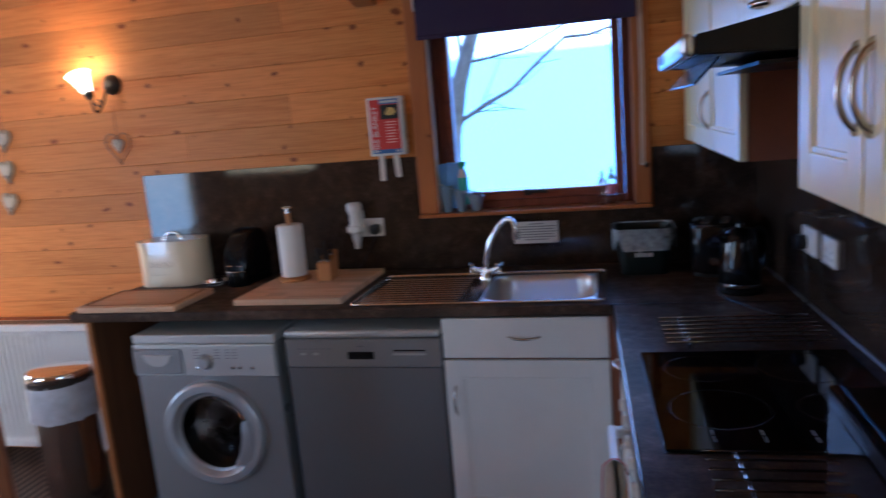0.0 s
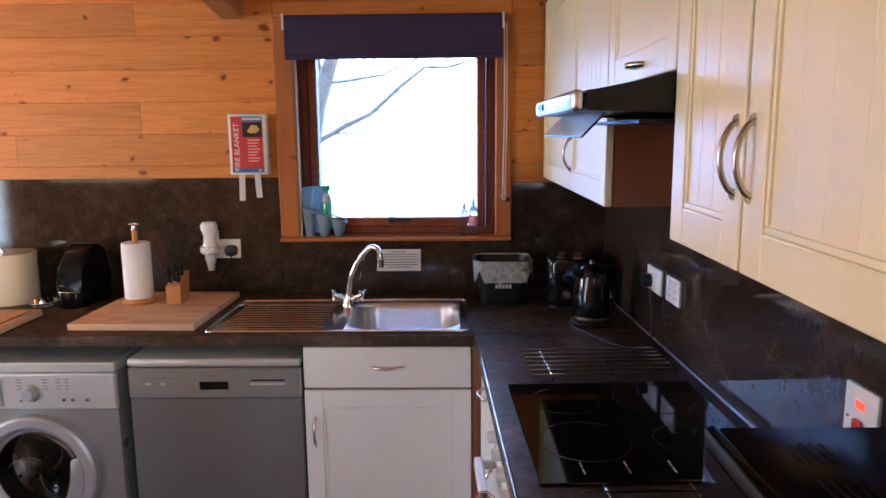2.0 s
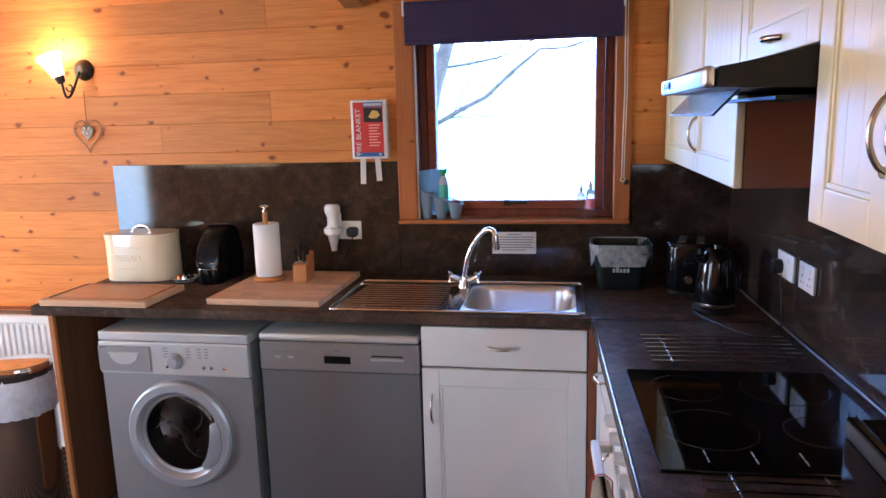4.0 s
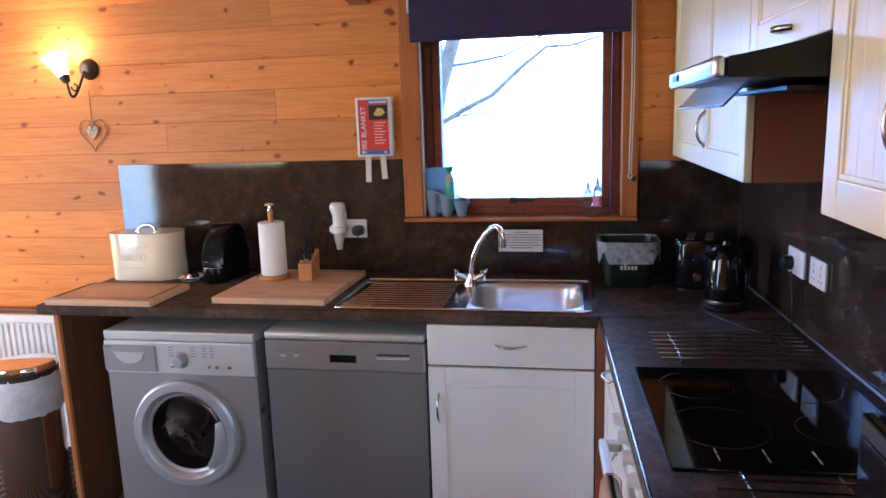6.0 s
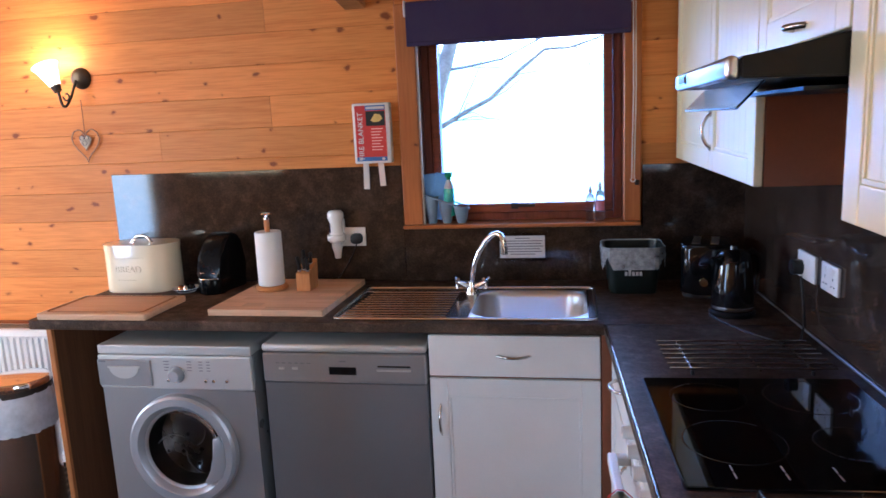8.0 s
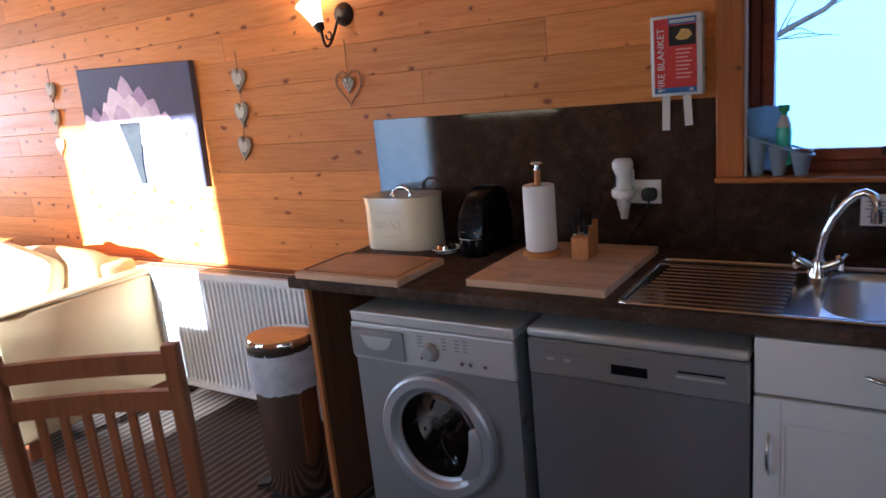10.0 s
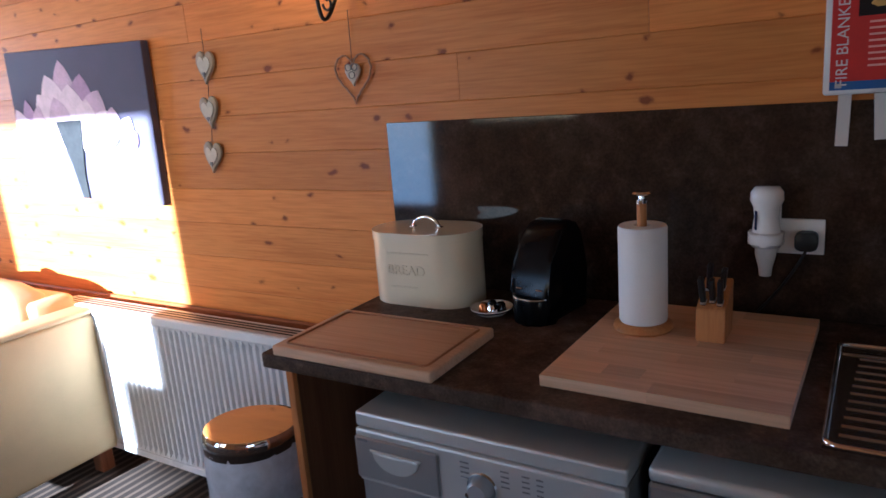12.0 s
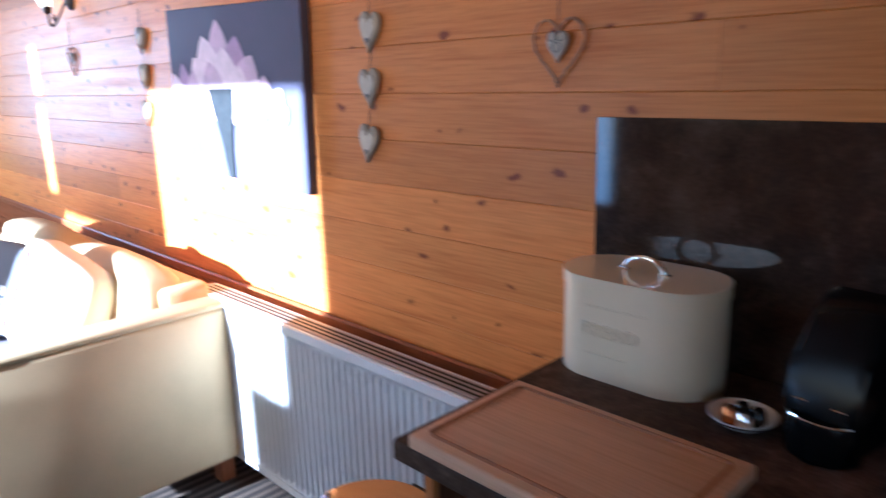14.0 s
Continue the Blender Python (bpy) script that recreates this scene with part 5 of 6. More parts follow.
kr = thing("kitchen_roll_holder", (-1.297, 2.995, BT), "turned wooden kitchen roll holder with white paper roll", "kitchen roll")
part("base", lathe([(0, 0), (0.062, 0), (0.066, 0.006), (0.063, 0.014), (0.054, 0.018), (0, 0.018)], 36), TURNED, kr, smooth=50)
part("post", lathe([(0.0105, 0.018), (0.0105, 0.288), (0.0, 0.288)], 18), TURNED, kr, smooth=40)
part("ferrule", lathe([(0.0115, 0.284), (0.0115, 0.291), (0.007, 0.294), (0.006, 0.300), (0.020, 0.303), (0.022, 0.306), (0.018, 0.310), (0.0, 0.311)], 24), CHROME, kr, "chrome finial", smooth=40)
bm = lathe([(0.019, 0.020), (0.050, 0.020), (0.0525, 0.024), (0.0525, 0.232), (0.050, 0.236), (0.019, 0.236), (0.019, 0.020)], 44)
for v in bm.verts:
    r = math.hypot(v.co.x, v.co.y)
    if r > 0.03:
        a = math.atan2(v.co.y, v.co.x)
        v.co.x *= 1 + 0.02 * math.sin(3 * a + 1) * (0.6 + v.co.z)
        v.co.y *= 1 + 0.02 * math.sin(3 * a + 1) * (0.6 + v.co.z)
part("paper_roll", bm, TISSUE, kr, "white quilted kitchen paper", smooth=40)

kb = thing("knife_block", (-1.146, 2.995, BT), "small light wooden knife block with dark knives", "knife block")
bm = bmesh.new()
prof = [(-0.045, 0.0), (0.045, 0.0), (0.056, 0.115), (-0.042, 0.070)]
lo, hi = [bm.verts.new((-0.029, y, z)) for y, z in prof], [bm.verts.new((0.029, y, z)) for y, z in prof]
bm.faces.new(lo)
bm.faces.new(hi[::-1])
for k in range(4):
    bm.faces.new((lo[k], lo[(k + 1) % 4], hi[(k + 1) % 4], hi[k]))
bmesh.ops.bevel(bm, geom=list(bm.edges), offset=0.002, segments=2, affect="EDGES")
part("block", bm, TURNED, kb)
for k, (x, y, l) in enumerate(((-0.017, -0.022, 0.060), (0.0, -0.015, 0.052), (0.016, -0.022, 0.056), (-0.014, 0.018, 0.062), (0.012, 0.022, 0.050))):
    z = 0.070 + (y + 0.042) * 0.45
    kn = part("knife_handle", moved(box(-0.0055, 0.0055, -0.009, 0.009, -0.01, l, 0.003, None, 2), pose(x, y, z, 14, -4 + 3 * k, 0)), BLACK_MATT, kb, "black knife handle")
    part("bolster", moved(box(-0.0058, 0.0058, -0.0095, 0.0095, 0.0, 0.006, 0.001), pose(x, y, z, 14, -4 + 3 * k, 0)), STEEL, kn)

# bread bin
br = thing("bread_bin", (-1.938, 3.115, TOP), "cream enamelled oval bread bin with lid", "bread bin")
ol = round_rect(0.330, 0.190, 0.0945, 14)
part("body", prism(ol, 0.0, 0.185, 0.004), BREAD_CREAM, br, smooth=40)
lid = part("lid", moved(prism([(x * 1.012, y * 1.02) for x, y in ol], 0.0, 0.024, 0.005), pose(0, 0, 0.180)), BREAD_CREAM, br, smooth=40)
part("handle", tube(arc(lambda u: (0.042 * math.cos(math.pi * (1 - u)), 0, 0.203 + 0.030 * math.sin(math.pi * u)), 12), 0.0055, 10), CHROME, lid, "arched metal handle", smooth=60)
for s in (-1, 1):
    part("handle_foot", box(s * 0.044 - 0.010, s * 0.044 + 0.010, -0.007, 0.007, 0.203, 0.207, 0.0015), CHROME, lid)
text_part("lettering", "BREAD", 0.040, BREAD_CREAM, br, Matrix.Translation((-0.015, -0.0952, 0.100)) @ FACE_ROOM, 0.0024)
for a, b, z in ((-0.075, 0.062, 0.147), (-0.072, 0.020, 0.052)):
    part("embossed_line", box(a, b, -0.0970, -0.0945, z, z + 0.004, 0.001), BREAD_CREAM, br)

# coffee machine
cm = thing("coffee_machine", (-1.562, 3.085, TOP), "glossy black capsule coffee machine", "coffee machine", turn=-9)
cm.scale = (0.95, 0.88, 1.0)
prof = [(-0.100, 0.0), (-0.104, 0.055), (-0.100, 0.080), (-0.092, 0.115), (-0.078, 0.155), (-0.058, 0.192), (-0.030, 0.220), (0.004, 0.236), (0.040, 0.240), (0.074, 0.230), (0.098, 0.205), (0.112, 0.160), (0.115, 0.10), (0.115, 0.0)]


def side_solid(prof, w, bevel):
    bm = bmesh.new()
    lo, hi = [bm.verts.new((-w, y, z)) for y, z in prof], [bm.verts.new((w, y, z)) for y, z in prof]
    bm.faces.new(lo)
    bm.faces.new(hi[::-1])
    n = len(prof)
    for k in range(n):
        bm.faces.new((lo[k], lo[(k + 1) % n], hi[(k + 1) % n], hi[k]))
    es = [e for e in bm.edges if abs(e.verts[0].co.x - e.verts[1].co.x) < 1e-6]
    bmesh.ops.bevel(bm, geom=es, offset=bevel, segments=3, affect="EDGES", profile=0.5)
    return bm


part("body", side_solid(prof, 0.058, 0.016), CASE_BLACK, cm, smooth=50)
part("drip_tray", moved(prism(round_rect(0.116, 0.110, 0.050, 8), 0.0, 0.066, 0.006), pose(0, -0.072, 0)), CASE_BLACK, cm, smooth=40)
part("tray_rim", tube([(x, y - 0.072, 0.066) for x, y in round_rect(0.112, 0.106, 0.048, 8)], 0.002, 6, None, True), CHROME, cm)
for s in (-1, 1):
    part("button", box(s * 0.030 - 0.010, s * 0.030 + 0.010, -0.103, -0.090, 0.086, 0.089, 0.001), CHROME, cm)

sa = thing("saucer", (-1.700, 3.03, TOP), "white saucer with navy rim holding coffee pods", "saucer")
sa.scale = (0.84, 0.84, 0.9)
part("dish", lathe([(0.0, 0.004), (0.035, 0.004), (0.062, 0.020), (0.066, 0.024), (0.066, 0.021), (0.045, 0.004), (0.032, 0.0), (0.0, 0.0)], 36), CERAMIC, sa, smooth=60)
part("rim_line", lathe([(0.0662, 0.0205), (0.0555, 0.0125)], 36), NAVY, sa)
for k, (x, y, mt) in enumerate(((-0.02, -0.012, ORANGE_POD), (0.012, -0.018, CHROME), (0.026, 0.012, BLACK), (-0.006, 0.018, BLACK))):
    pod = thing("coffee_pod", (-1.700 + x * 0.85, 3.03 + y * 0.85, TOP + 0.0045), ("copper", "silver", "black", "black")[k] + " foil coffee pod lying on the saucer", "coffee pod", "coffee pods")
    part("cup", lathe([(0.0, 0.028), (0.009, 0.027), (0.012, 0.022), (0.015, 0.003), (0.018, 0.002), (0.018, 0.0), (0.0, 0.0)], 18), mt, pod, smooth=50)

# ---- worktop things, right ----
fc = thing("food_waste_caddy", (0.125, 3.075, TOP), "dark green food waste caddy with a clear bag liner", "waste caddy")
ol = round_rect(0.170, 0.150, 0.030, 6)
bm = bmesh.new()
rows = [[bm.verts.new((x * s, y * s, z)) for x, y in ol] for s, z in ((1.0, 0.0), (1.22, 0.160), (1.30, 0.162), (1.30, 0.174), (1.20, 0.174), (0.97, 0.01))]
bm.faces.new(rows[0][::-1])
bm.faces.new(rows[-1])
for a, b in zip(rows, rows[1:]):
    for i in range(len(ol)):
        bm.faces.new((a[i], a[(i + 1) % len(ol)], b[(i + 1) % len(ol)], b[i]))
part("tub", bm, GREEN_BIN, fc, smooth=40)
bm = bmesh.new()
n, rows = 72, []
rg = random.Random(3)
base = [round_rect(0.170, 0.150, 0.030, 17)[k] for k in range(72)]
sag = [0.030 + 0.045 * abs(math.sin(2.3 * k / n * 6.28)) + rg.uniform(0, 0.012) for k in range(n)]
for s, fz in ((1.10, -1), (1.33, 0), (1.345, 0.4), (1.335, 1.0)):
    rows.append([bm.verts.new((x * (s + rg.uniform(-0.028, 0.028)), y * (s + rg.uniform(-0.028, 0.028)), 0.13 if fz < 0 else 0.178 - fz * sag[k])) for k, (x, y) in enumerate(base)])
for a, b in zip(rows, rows[1:]):
    for i in range(n):
        bm.faces.new((a[i], a[(i + 1) % n], b[(i + 1) % n], b[i]))
part("bag_liner", bm, film_of("thin clear bag film", (0.62, 0.66, 0.68), 0.5), fc, "crumpled clear bag liner", smooth=80)
for k in range(5):
    part("brand_bar", box(-0.032 + k * 0.013, -0.023 + k * 0.013, -0.0920, -0.0835, 0.072, 0.086 if k != 1 else 0.094), MARK, fc)

to = thing("toaster", (0.385, 3.045, TOP), "glossy black two-slot toaster with chrome trim", "toaster", turn=-12)
part("body", prism(round_rect(0.165, 0.24, 0.045, 8), 0.012, 0.190, 0.016, None, 4), BLACK, to, smooth=50)
part("foot_ring", prism(round_rect(0.150, 0.225, 0.040, 6), 0.0, 0.012), BLACK_MATT, to)
for x in (-0.032, 0.032):
    part("slot", box(x - 0.013, x + 0.013, -0.075, 0.075, 0.1895, 0.1915), STEEL, to)
part("trim", tube([(x, y, 0.178) for x, y in round_rect(0.158, 0.232, 0.042, 8)], 0.003, 6, None, True), CHROME, to, "thin chrome trim")
part("lever", box(-0.018, 0.018, -0.140, -0.118, 0.115, 0.130, 0.004), BLACK, to)
part("dial", moved(lathe([(0, 0.012), (0.014, 0.012), (0.016, 0.0)], 16), pose(0, -0.119, 0.06, 90, 0, 0)), CHROME, to)

ke = thing("kettle", (0.414, 2.735, TOP), "glossy black jug kettle with chrome details", "kettle", turn=-150)
ke.scale = (0.9, 0.9, 0.95)
part("base", lathe([(0, 0), (0.078, 0), (0.080, 0.012), (0.072, 0.018), (0, 0.018)], 36), BLACK_MATT, ke, smooth=40)
part("jug", lathe([(0.0, 0.019), (0.072, 0.019), (0.074, 0.03), (0.071, 0.10), (0.062, 0.18), (0.056, 0.205), (0.050, 0.212), (0.0, 0.214)], 40), BLACK, ke, smooth=50)
part("collar", lathe([(0.0735, 0.022), (0.0755, 0.028), (0.0745, 0.036)], 40), CHROME, ke, smooth=50)
part("lid", lathe([(0.050, 0.212), (0.042, 0.222), (0.014, 0.226), (0.012, 0.238), (0.0, 0.240)], 28), BLACK, ke, smooth=50)
part("handle", tube([(-0.050, 0, 0.200), (-0.085, 0, 0.212), (-0.112, 0, 0.190), (-0.118, 0, 0.13), (-0.105, 0, 0.075), (-0.068, 0, 0.055)], 0.011, 12), BLACK, ke, smooth=60)
part("spout", moved(side_solid([(0.0, 0.0), (0.05, 0.045), (0.0, 0.05)], 0.014, 0.004), pose(0.045, 0, 0.16, 0, 0, -90)), BLACK, ke, smooth=40)
part("water_gauge", moved(box(-0.012, 0.012, -0.006, 0.0, 0.04, 0.185, 0.004), pose(0.0665, 0.010, 0.0, 0, 0, 99) @ pose(0, 0, 0, -5, 0, 0)), MARK, ke, "pale water gauge")
kc = tube([(0.34, 2.70, TOP + 0.004), (0.36, 2.62, TOP + 0.004), (0.42, 2.50, TOP + 0.004), (0.48, 2.42, TOP + 0.004), (0.535, 2.44, TOP + 0.004), (0.562, 2.50, TOP + 0.03), (0.566, 2.535, TOP + 0.10), (0.560, 2.54, TOP + 0.17)], 0.0035, 8)
tagged(part("kettle_flex", kc, BLACK_MATT, smooth=60), "black kettle flex running to the wall socket", "cable")

s2 = plate("wall_socket", (RIGHT_X - 0.008, 2.548, 1.106), 0.136, 0.080, -87.8, "white double socket with a black plug above the worktop", "socket", "sockets by the hob")
plug(s2, -0.034, -0.008)
part("rocker", box(0.020, 0.032, -0.012, -0.0092, 0.012, 0.028, 0.002), WHITE_PLASTIC, s2)
s3 = plate("wall_socket", (RIGHT_X - 0.002, 2.376, 1.108), 0.112, 0.078, -87.8, "white double socket with nothing plugged in", "socket", "sockets by the hob")
for x in (-0.026, 0.026):
    for a, b, w, h in ((0, 0.010, 0.004, 0.008), (-0.009, -0.010, 0.006, 0.004), (0.009, -0.010, 0.006, 0.004)):
        part("pin_hole", box(x + a - w / 2, x + a + w / 2, -0.0096, -0.0091, b - h / 2 - 0.008, b + h / 2 - 0.008), BLACK_MATT, s3)
    part("rocker", box(x - 0.006, x + 0.006, -0.012, -0.0092, 0.014, 0.030, 0.002), WHITE_PLASTIC, s3)
cs = plate("cooker_switch", (RIGHT_X + 0.034, 1.468, 1.088), 0.089, 0.121, -87.8, "white cooker switch plate with red rocker", "switch")
part("rocker", box(-0.013, 0.013, -0.016, -0.0092, -0.040, 0.004, 0.005, None, 2), RED, cs, "red rocker switch")
part("neon", box(-0.012, 0.012, -0.011, -0.0092, 0.022, 0.036, 0.001), RED_LIGHT, cs, "lit red neon")
for z in (-0.052, 0.0):
    part("screw", moved(lathe([(0, 0.002), (0.003, 0.0015), (0.0035, 0.0)], 10), pose(-0.032, -0.009, z, 90, 0, 0)), INK, cs)

mw = thing("microwave", (0.275, 0.995, TOP), "glossy black microwave oven on the worktop", "microwave", turn=-90)
part("case", box(-0.225, 0.225, 0.004, 0.295, 0.015, 0.280, 0.006, None, 2), CASE_BLACK, mw, smooth=40)
mf = part("front", box(-0.226, 0.226, -0.012, 0.0035, 0.014, 0.281, 0.004, None, 2), BLACK, mw)
part("window", box(-0.215, 0.090, -0.0135, -0.0125, 0.04, 0.255), DARK_GLASS, mf)
part("display", box(0.115, 0.205, -0.0135, -0.0125, 0.215, 0.250), BLUE, mf)
for r in range(4):
    for c in range(3):
        part("button", box(0.118 + c * 0.031, 0.142 + c * 0.031, -0.0145, -0.0125, 0.165 - r * 0.030, 0.185 - r * 0.030, 0.001), SILVER_DARK, mf)
for k in range(5):
    part("brand_bar", box(-0.19 + k * 0.02, -0.176 + k * 0.02, -0.0142, -0.0136, 0.018, 0.030), MARK, mf)
for r in range(3):
    for k in range(5):
        x = -0.17 + r * 0.09
        part("vent", box(x, x + 0.055, 0.06 + k * 0.012, 0.064 + k * 0.012, 0.2801, 0.2806), BLACK_MATT, mw)
for sx in (-1, 1):
    for y in (0.03, 0.26):
        part("foot", lathe([(0, 0), (0.012, 0), (0.012, 0.015), (0, 0.015)], 10, None, (sx * 0.19, y, 0)), BLACK_MATT, mw)

# ---- living end: radiator, bin, sofa, chair ----
rd = thing("radiator", (-2.97, 3.055, 0.09), "white panel radiator with grey top grille below the pine wall", "radiator")
RW, RH = 0.84, 0.64
bm = bmesh.new()
n = 50
cols = []
for k in range(n):
    x0 = -RW + 0.03 + (2 * RW - 0.06) * k / n
    w = (2 * RW - 0.06) / n
    for f, y in ((0.0, 0.0), (0.28, 0.0), (0.42, 0.012), (0.86, 0.012)):
        cols.append((x0 + f * w, y))
cols.append((RW - 0.03, 0.0))
rows = [[bm.verts.new((x, y * s, z)) for x, y in cols] for z, s in ((0.035, 0.0), (0.055, 1.0), (RH - 0.055, 1.0), (RH - 0.035, 0.0))]
for a, b in zip(rows, rows[1:]):
    for i in range(len(cols) - 1):
        bm.faces.new((a[i], a[i + 1], b[i + 1], b[i]))
part("ribbed_panel", bm, RADIATOR_WHITE, rd)
bm = box(-RW, RW, -0.002, 0.014, 0.0, 0.036, 0.005)
box(-RW, RW, -0.002, 0.014, RH - 0.036, RH, 0.005, bm)
box(-RW, -RW + 0.031, -0.001, 0.013, 0.034, RH - 0.034, 0, bm)
box(RW - 0.031, RW, -0.001, 0.013, 0.034, RH - 0.034, 0, bm)
part("panel_border", bm, RADIATOR_WHITE, rd)
part("rear_panel", box(-RW, RW, 0.085, 0.098, 0.0, RH, 0.004), RADIATOR_WHITE, rd)
gr = part("top_grille", box(-RW, RW, 0.016, 0.083, RH - 0.012, RH + 0.002, 0.002), GREY_METAL, rd, "grey slotted top grille")
for y in (0.030, 0.050, 0.069):
    part("slot", box(-RW + 0.03, RW - 0.03, y - 0.004, y + 0.004, RH + 0.0022, RH + 0.003), GAP, gr)
for sx in (-1, 1):
    part("side_cover", box(sx * RW - 0.002 if sx < 0 else RW - 0.002, sx * RW + 0.002 if sx < 0 else RW + 0.002, 0.0145, 0.0845, 0.02, RH - 0.02), RADIATOR_WHITE, rd)
    part("pipe", tube([(sx * (RW - 0.04), 0.05, -0.09), (sx * (RW - 0.04), 0.05, 0.02)], 0.0075, 10), CHROME, rd)
    part("bracket", box(sx * 0.5 - 0.015, sx * 0.5 + 0.015, 0.099, 0.175, 0.1, 0.55), RADIATOR_WHITE, rd)

bn = thing("pedal_bin", (-2.275, 2.685, 0), "polished steel pedal bin with mirror lid and white bag", "bin")
bn.scale = (1.0, 1.0, 1.045)
R = 0.122
part("body", lathe([(0, 0.004), (R - 0.004, 0.004), (R, 0.01), (R, 0.50), (R - 0.004, 0.50), (0.0, 0.49)], 48), paint("polished bin steel", (0.52, 0.47, 0.43), 0.17, 1.0, vary=0.05, bump=0.0), bn, smooth=40)
part("foot_ring", lathe([(R + 0.002, 0.0), (R + 0.004, 0.018), (R, 0.022), (0, 0.022), (0, 0.0)], 40), BLACK_MATT, bn)
bm = bmesh.new()
rows = []
rg = random.Random(5)
for z, s in ((0.585, 1.0), (0.56, 1.035), (0.52, 1.05), (0.475, 1.045), (0.430, 1.05)):
    rows.append([bm.verts.new(((R + 0.004) * s * (1 + rg.uniform(-0.030, 0.034)) * math.cos(6.2832 * k / 60), (R + 0.004) * s * (1 + rg.uniform(-0.030, 0.034)) * math.sin(6.2832 * k / 60), z + (rg.uniform(-0.004, 0.004) if z < 0.44 else 0))) for k in range(60)])
for a, b in zip(rows, rows[1:]):
    for i in range(60):
        bm.faces.new((a[i], a[(i + 1) % 60], b[(i + 1) % 60], b[i]))
part("bag", bm, BAG, bn, "crumpled white bag over the rim", smooth=80)
part("lid", moved(lathe([(R + 0.004, 0.592), (R + 0.006, 0.596), (R + 0.006, 0.614), (R + 0.001, 0.622), (R * 0.6, 0.6235), (0.0, 0.624)], 48), pose(0, 0, 0.60, -3, 0, 0) @ pose(0, 0, -0.60)), LID_STEEL, bn, "mirror-polished steel lid", smooth=40)
part("lid_band", lathe([(R + 0.003, 0.574), (R + 0.0075, 0.576), (R + 0.0075, 0.596), (R + 0.004, 0.599)], 48), IRON, bn, "dark band under the lid")
part("hinge", box(-0.035, 0.035, R - 0.002, R + 0.022, 0.52, 0.61, 0.006), BLACK_MATT, bn)
part("pedal", moved(box(-0.030, 0.030, -0.055, 0.0, 0.012, 0.024, 0.005), pose(-0.118, -0.055, 0, 0, 0, -55)), BLACK_MATT, bn, "black foot pedal")

# sofa against the wall
so = thing("sofa", (-4.62, 2.66, 0), "cream fabric sofa with low flat arms against the pine wall", "sofa")
AX = 0.99


def soft(bm, amount, seed, freq=6.0):
    for v in bm.verts:
        v.co += amount * Vector(noise.noise_vector(v.co * freq + Vector((seed, 0, 0))))
    return bm


def pad(w, d, h, r, seed, puff=0.03):
    """An upholstered block: rounded, a little puffed."""
    bm = bmesh.new()
    bmesh.ops.create_cube(bm, size=1.0)
    bmesh.ops.subdivide_edges(bm, edges=bm.edges, cuts=9, use_grid_fill=True)
    for v in bm.verts:
        p = v.co * 2
        e = 5.0
        k = (abs(p.x) ** e + abs(p.y) ** e + abs(p.z) ** e) ** (1 / e)
        m = max(abs(p.x), abs(p.y), abs(p.z))
        q = p * (m / k if k else 1)
        q = p.lerp(q, r)
        v.co = Vector((q.x * w / 2, q.y * d / 2, q.z * h / 2))
        v.co.z += puff * (1 - min(1, (p.x * p.x))) * (1 - min(1, p.y * p.y)) * (1 if p.z > 0 else -0.3)
    return soft(bm, 0.006, seed)


for sx in (-1, 1):
    ar = part("arm", box(sx * AX - 0.055, sx * AX + 0.055, -0.40, 0.415, 0.10, 0.700, 0.018, None, 3), SOFA, so, smooth=50)
    part("arm_top", box(sx * AX - 0.062, sx * AX + 0.062, -0.405, 0.417, 0.701, 0.726, 0.011, None, 3), SOFA, ar, smooth=50)
part("base", box(-AX + 0.056, AX - 0.056, -0.36, 0.40, 0.12, 0.34, 0.02, None, 2), SOFA, so)
part("back", box(-AX + 0.056, AX - 0.056, 0.22, 0.41, 0.341, 0.78, 0.03, None, 3), SOFA, so, smooth=50)
for k in (-1, 1):
    part("seat_cushion", moved(pad(0.92, 0.62, 0.15, 0.8, 3 + k), pose(k * 0.465, -0.09, 0.41)), LILAC, so, "grey lilac seat cushion", smooth=60)
    part("back_cushion", moved(pad(0.90, 0.20, 0.38, 0.75, 8 + k), pose(k * 0.462, 0.225, 0.640, -8, 0, 0)), SOFA, so, smooth=60)
for sx in (-1, 1):
    for y in (-0.33, 0.36):
        part("leg", box(sx * (AX - 0.01) - 0.03, sx * (AX - 0.01) + 0.03, y - 0.03, y + 0.03, 0.0, 0.101, 0.004), CHAIR_WOOD, so)
for x, y, z, rz, ry, nm in ((-4.12, 2.66, 0.69, 12, 18, "cream scatter cushion with plum embroidery on the sofa"),):
    cu = thing("scatter_cushion", (x, y, z), nm, "cushion", turn=rz)
    part("cover", moved(pad(0.44, 0.15, 0.42, 0.75, 21, 0.0), pose(0, 0, 0, -18, ry, 0)), CUSHION, cu, smooth=60)
    for k in range(9):
        part("embroidery", moved(box(-0.014, 0.014, -0.006, 0.0, -0.012, 0.012, 0.003), pose(0, 0, 0, -18, ry, 0) @ pose(-0.155 + 0.01 * (k % 2), -0.072, -0.15 + 0.036 * k, 0, 25 * (k % 3), 0)), PLUM, cu)

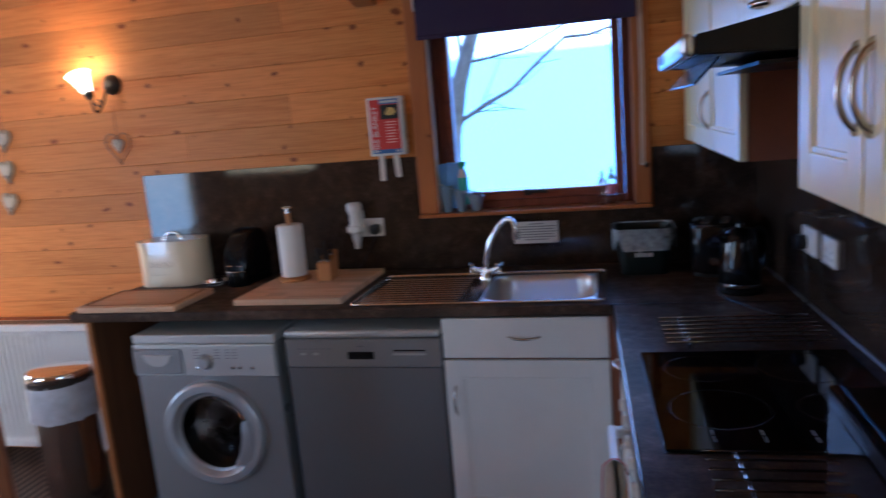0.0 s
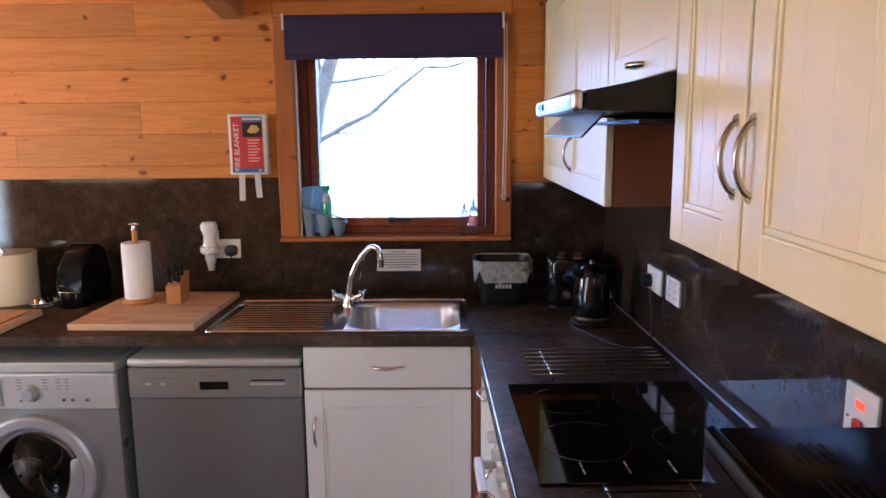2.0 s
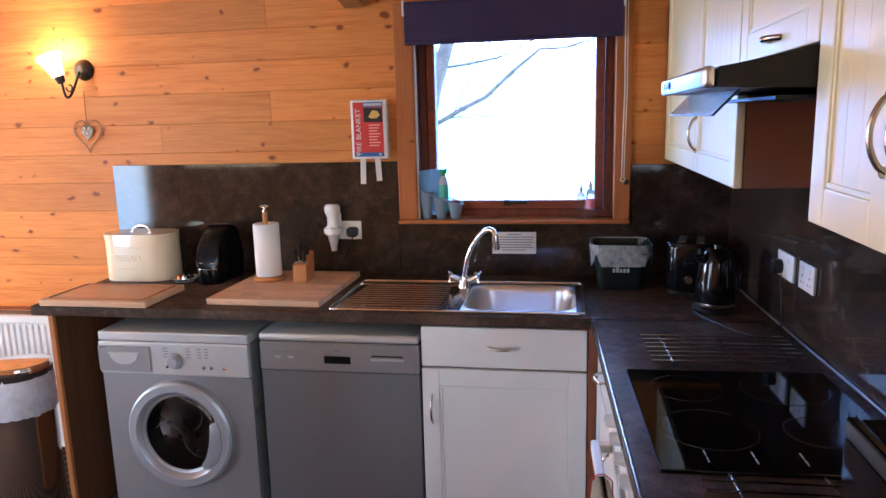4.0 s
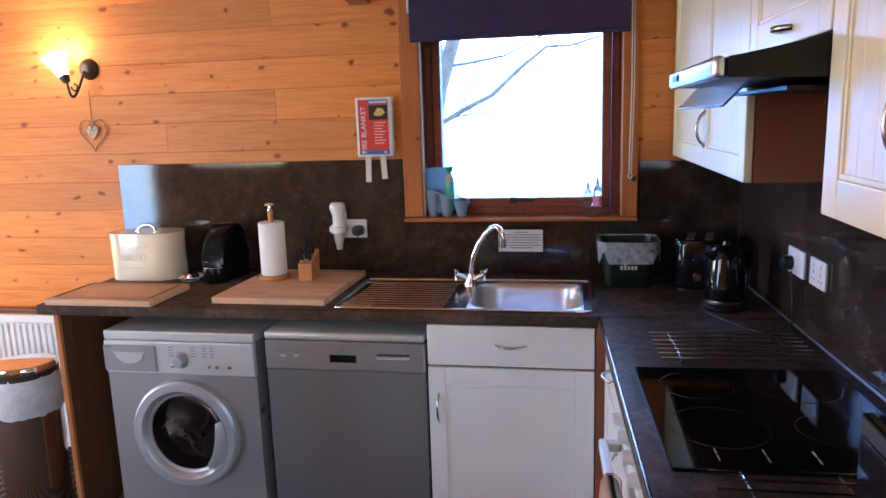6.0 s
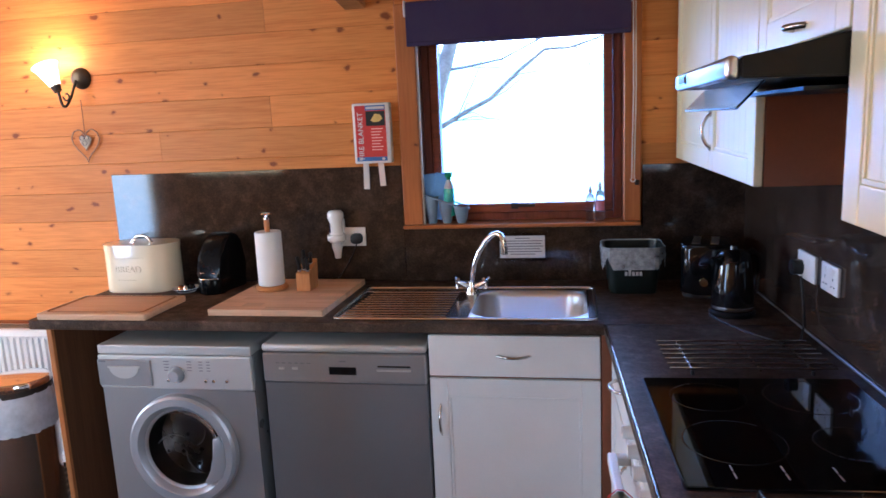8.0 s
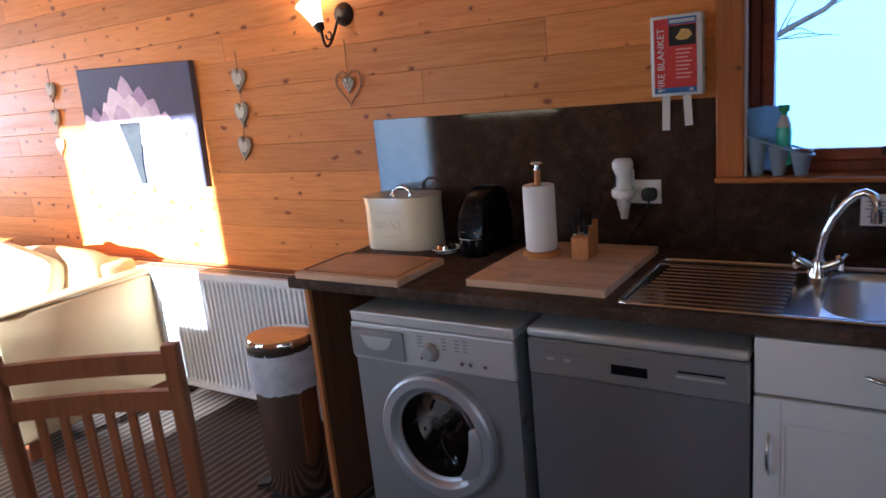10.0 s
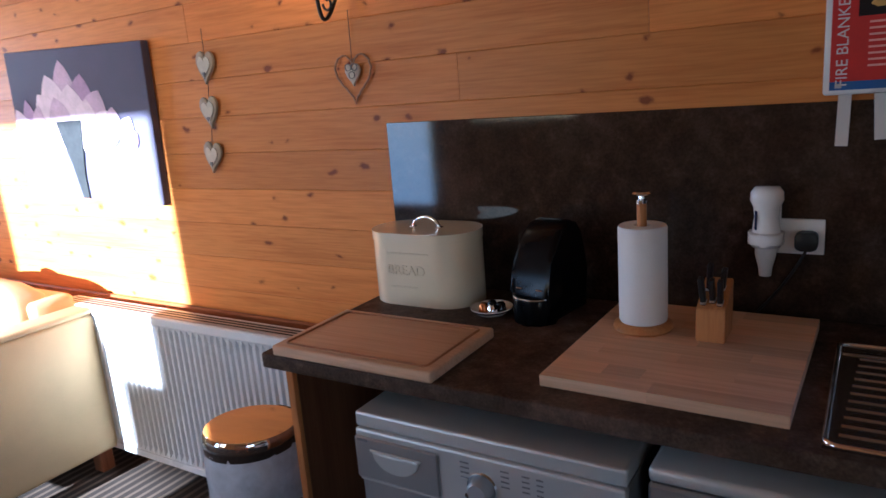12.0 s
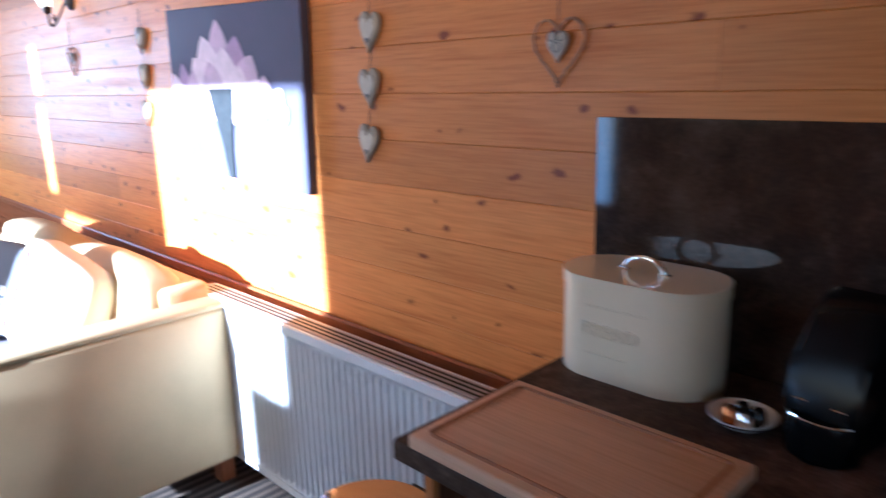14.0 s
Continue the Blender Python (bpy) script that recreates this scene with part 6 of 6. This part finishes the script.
gc = thing("scatter_cushion", (-4.62, 2.62, 0.675), "slate grey scatter cushion lettered love on the sofa seat", "cushion", turn=8)
part("cover", moved(pad(0.42, 0.14, 0.38, 0.75, 33, 0.0), pose(0, 0, 0, -24, 0, 0)), SLATE, gc, smooth=60)
text_part("lettering", "love", 0.15, WHITE_PLASTIC, gc, pose(0.02, 0, 0, -24, 0, 0) @ Matrix.Translation((0, -0.078, -0.01)) @ FACE_ROOM, 0.002)

# dining chair with its back to the wall
ch = thing("dining_chair", (-1.878, 1.72, 0), "stained wooden dining chair with slatted back", "chair", turn=30.5)
ch.scale = (1.0, 1.0, 0.978)
CW = 0.212
for sx in (-1, 1):
    part("rear_post", box(sx * CW - 0.018, sx * CW + 0.018, -0.018, 0.018, 0.0, 1.03, 0.005, None, 2), CHAIR_WOOD, ch)
    part("front_leg", box(sx * CW - 0.020, sx * CW + 0.020, -0.435, -0.395, 0.0, 0.43, 0.004), CHAIR_WOOD, ch)
    part("side_rail", box(sx * CW - 0.011, sx * CW + 0.011, -0.394, -0.0185, 0.36, 0.42, 0.003), CHAIR_WOOD, ch)
    part("stretcher", box(sx * CW - 0.009, sx * CW + 0.009, -0.394, -0.0185, 0.16, 0.19, 0.003), CHAIR_WOOD, ch)


def curved_rail(z0, z1, sag=0.016):
    bm = box(-CW + 0.0185, CW - 0.0185, -0.010, 0.010, z0, z1)
    bmesh.ops.subdivide_edges(bm, edges=[e for e in bm.edges if abs(e.verts[0].co.x - e.verts[1].co.x) > 0.1], cuts=10)
    for v in bm.verts:
        v.co.y += sag * (1 - (v.co.x / CW) ** 2)
    return bm


part("top_rail", curved_rail(0.958, 1.008), CHAIR_WOOD, ch, smooth=50)
part("mid_rail", curved_rail(0.864, 0.914), CHAIR_WOOD, ch, smooth=50)
part("low_rail", curved_rail(0.500, 0.545), CHAIR_WOOD, ch, smooth=50)
for k in range(6):
    x = -CW + 0.0185 + (2 * CW - 0.037) * (k + 1) / 7
    y = 0.016 * (1 - (x / CW) ** 2)
    part("slat", box(x - 0.011, x + 0.011, y - 0.006, y + 0.006, 0.544, 0.866, 0.002), CHAIR_WOOD, ch)
part("seat", box(-CW - 0.012, CW + 0.012, -0.445, -0.020, 0.431, 0.455, 0.010, None, 3), CHAIR_WOOD, ch, smooth=50)
part("front_rail", box(-CW + 0.021, CW - 0.021, -0.426, -0.404, 0.36, 0.425, 0.003), CHAIR_WOOD, ch)

# ---- outdoors ----
bm = bmesh.new()
vs = [bm.verts.new(p) for p in ((-3000, -3000, -0.7), (3000, -3000, -0.7), (3000, 3000, -0.7), (-3000, 3000, -0.7))]
bm.faces.new(vs)
structure("ground", bm, GRASS, "rough winter grass round the lodge", "ground")
bm = bmesh.new()
vs = [bm.verts.new(p) for p in ((-600, -900, -0.64), (500, -900, -0.64), (500, -5, -0.64), (-600, -5, -0.64))]
bm.faces.new(vs)
structure("water", bm, LOCH, "blue lake water below the lodge", "water")

bm = bmesh.new()
vs = [bm.verts.new(p) for p in ((-14, 12, -0.7), (14, 12, -0.7), (14, 12, 9), (-14, 12, 9))]
bm.faces.new(vs)
structure("backdrop", bm, HAZE, "pale bright winter haze beyond the kitchen window", "sky")

tr = thing("tree", (-1.25, 5.6, -0.7), "bare grey winter tree close outside the window", "tree")
rg = random.Random(11)
trunk = part("trunk", tube([(-0.1, 0, 0), (0.0, 0.02, 1.2), (0.10, 0.0, 2.1), (0.19, 0.0, 2.5), (0.31, 0.0, 2.84), (0.40, 0.0, 3.3), (0.5, 0.1, 4.6)], 0.10, 12, None, False, True, 0.025), BARK, tr, smooth=60)


def limb(points, r, twigs):
    b = part("limb", tube(points, r, 8, None, False, True, r * 0.25), BARK, tr, smooth=60)
    for k in range(twigs):
        i = rg.randrange(1, len(points) - 1)
        p = Vector(points[i]).lerp(Vector(points[i + 1]), rg.random())
        d = Vector((rg.uniform(0.2, 1), rg.uniform(-0.4, 0.4), rg.uniform(-0.3, 0.9))).normalized()
        l = rg.uniform(0.12, 0.45)
        q = p + d * l * 0.5 + Vector((0, 0, 0.03))
        part("twig", tube([p, q, p + d * l + Vector((0, 0, rg.uniform(-0.05, 0.1)))], r * 0.22, 5, None, False, True, 0.002), BARK, b)


limb([(0.08, 0, 2.05), (0.20, 0.0, 2.23), (0.40, 0.02, 2.34), (0.58, 0.0, 2.42), (0.79, 0.03, 2.61), (0.98, 0.0, 2.75), (1.15, 0.0, 2.75), (1.34, 0.0, 2.80), (1.75, 0.1, 3.0)], 0.021, 14)
limb([(0.24, 0.0, 2.64), (0.41, 0.02, 2.66), (0.67, 0.02, 2.70), (0.92, 0.0, 2.81), (1.3, 0.05, 3.0)], 0.012, 14)
limb([(0.22, 0.0, 2.6), (0.20, 0.05, 2.8), (0.16, 0.05, 3.1), (0.0, 0.1, 3.8)], 0.018, 8)
limb([(0.38, 0.0, 3.2), (0.7, 0.0, 3.4), (1.2, 0.1, 3.9)], 0.018, 8)
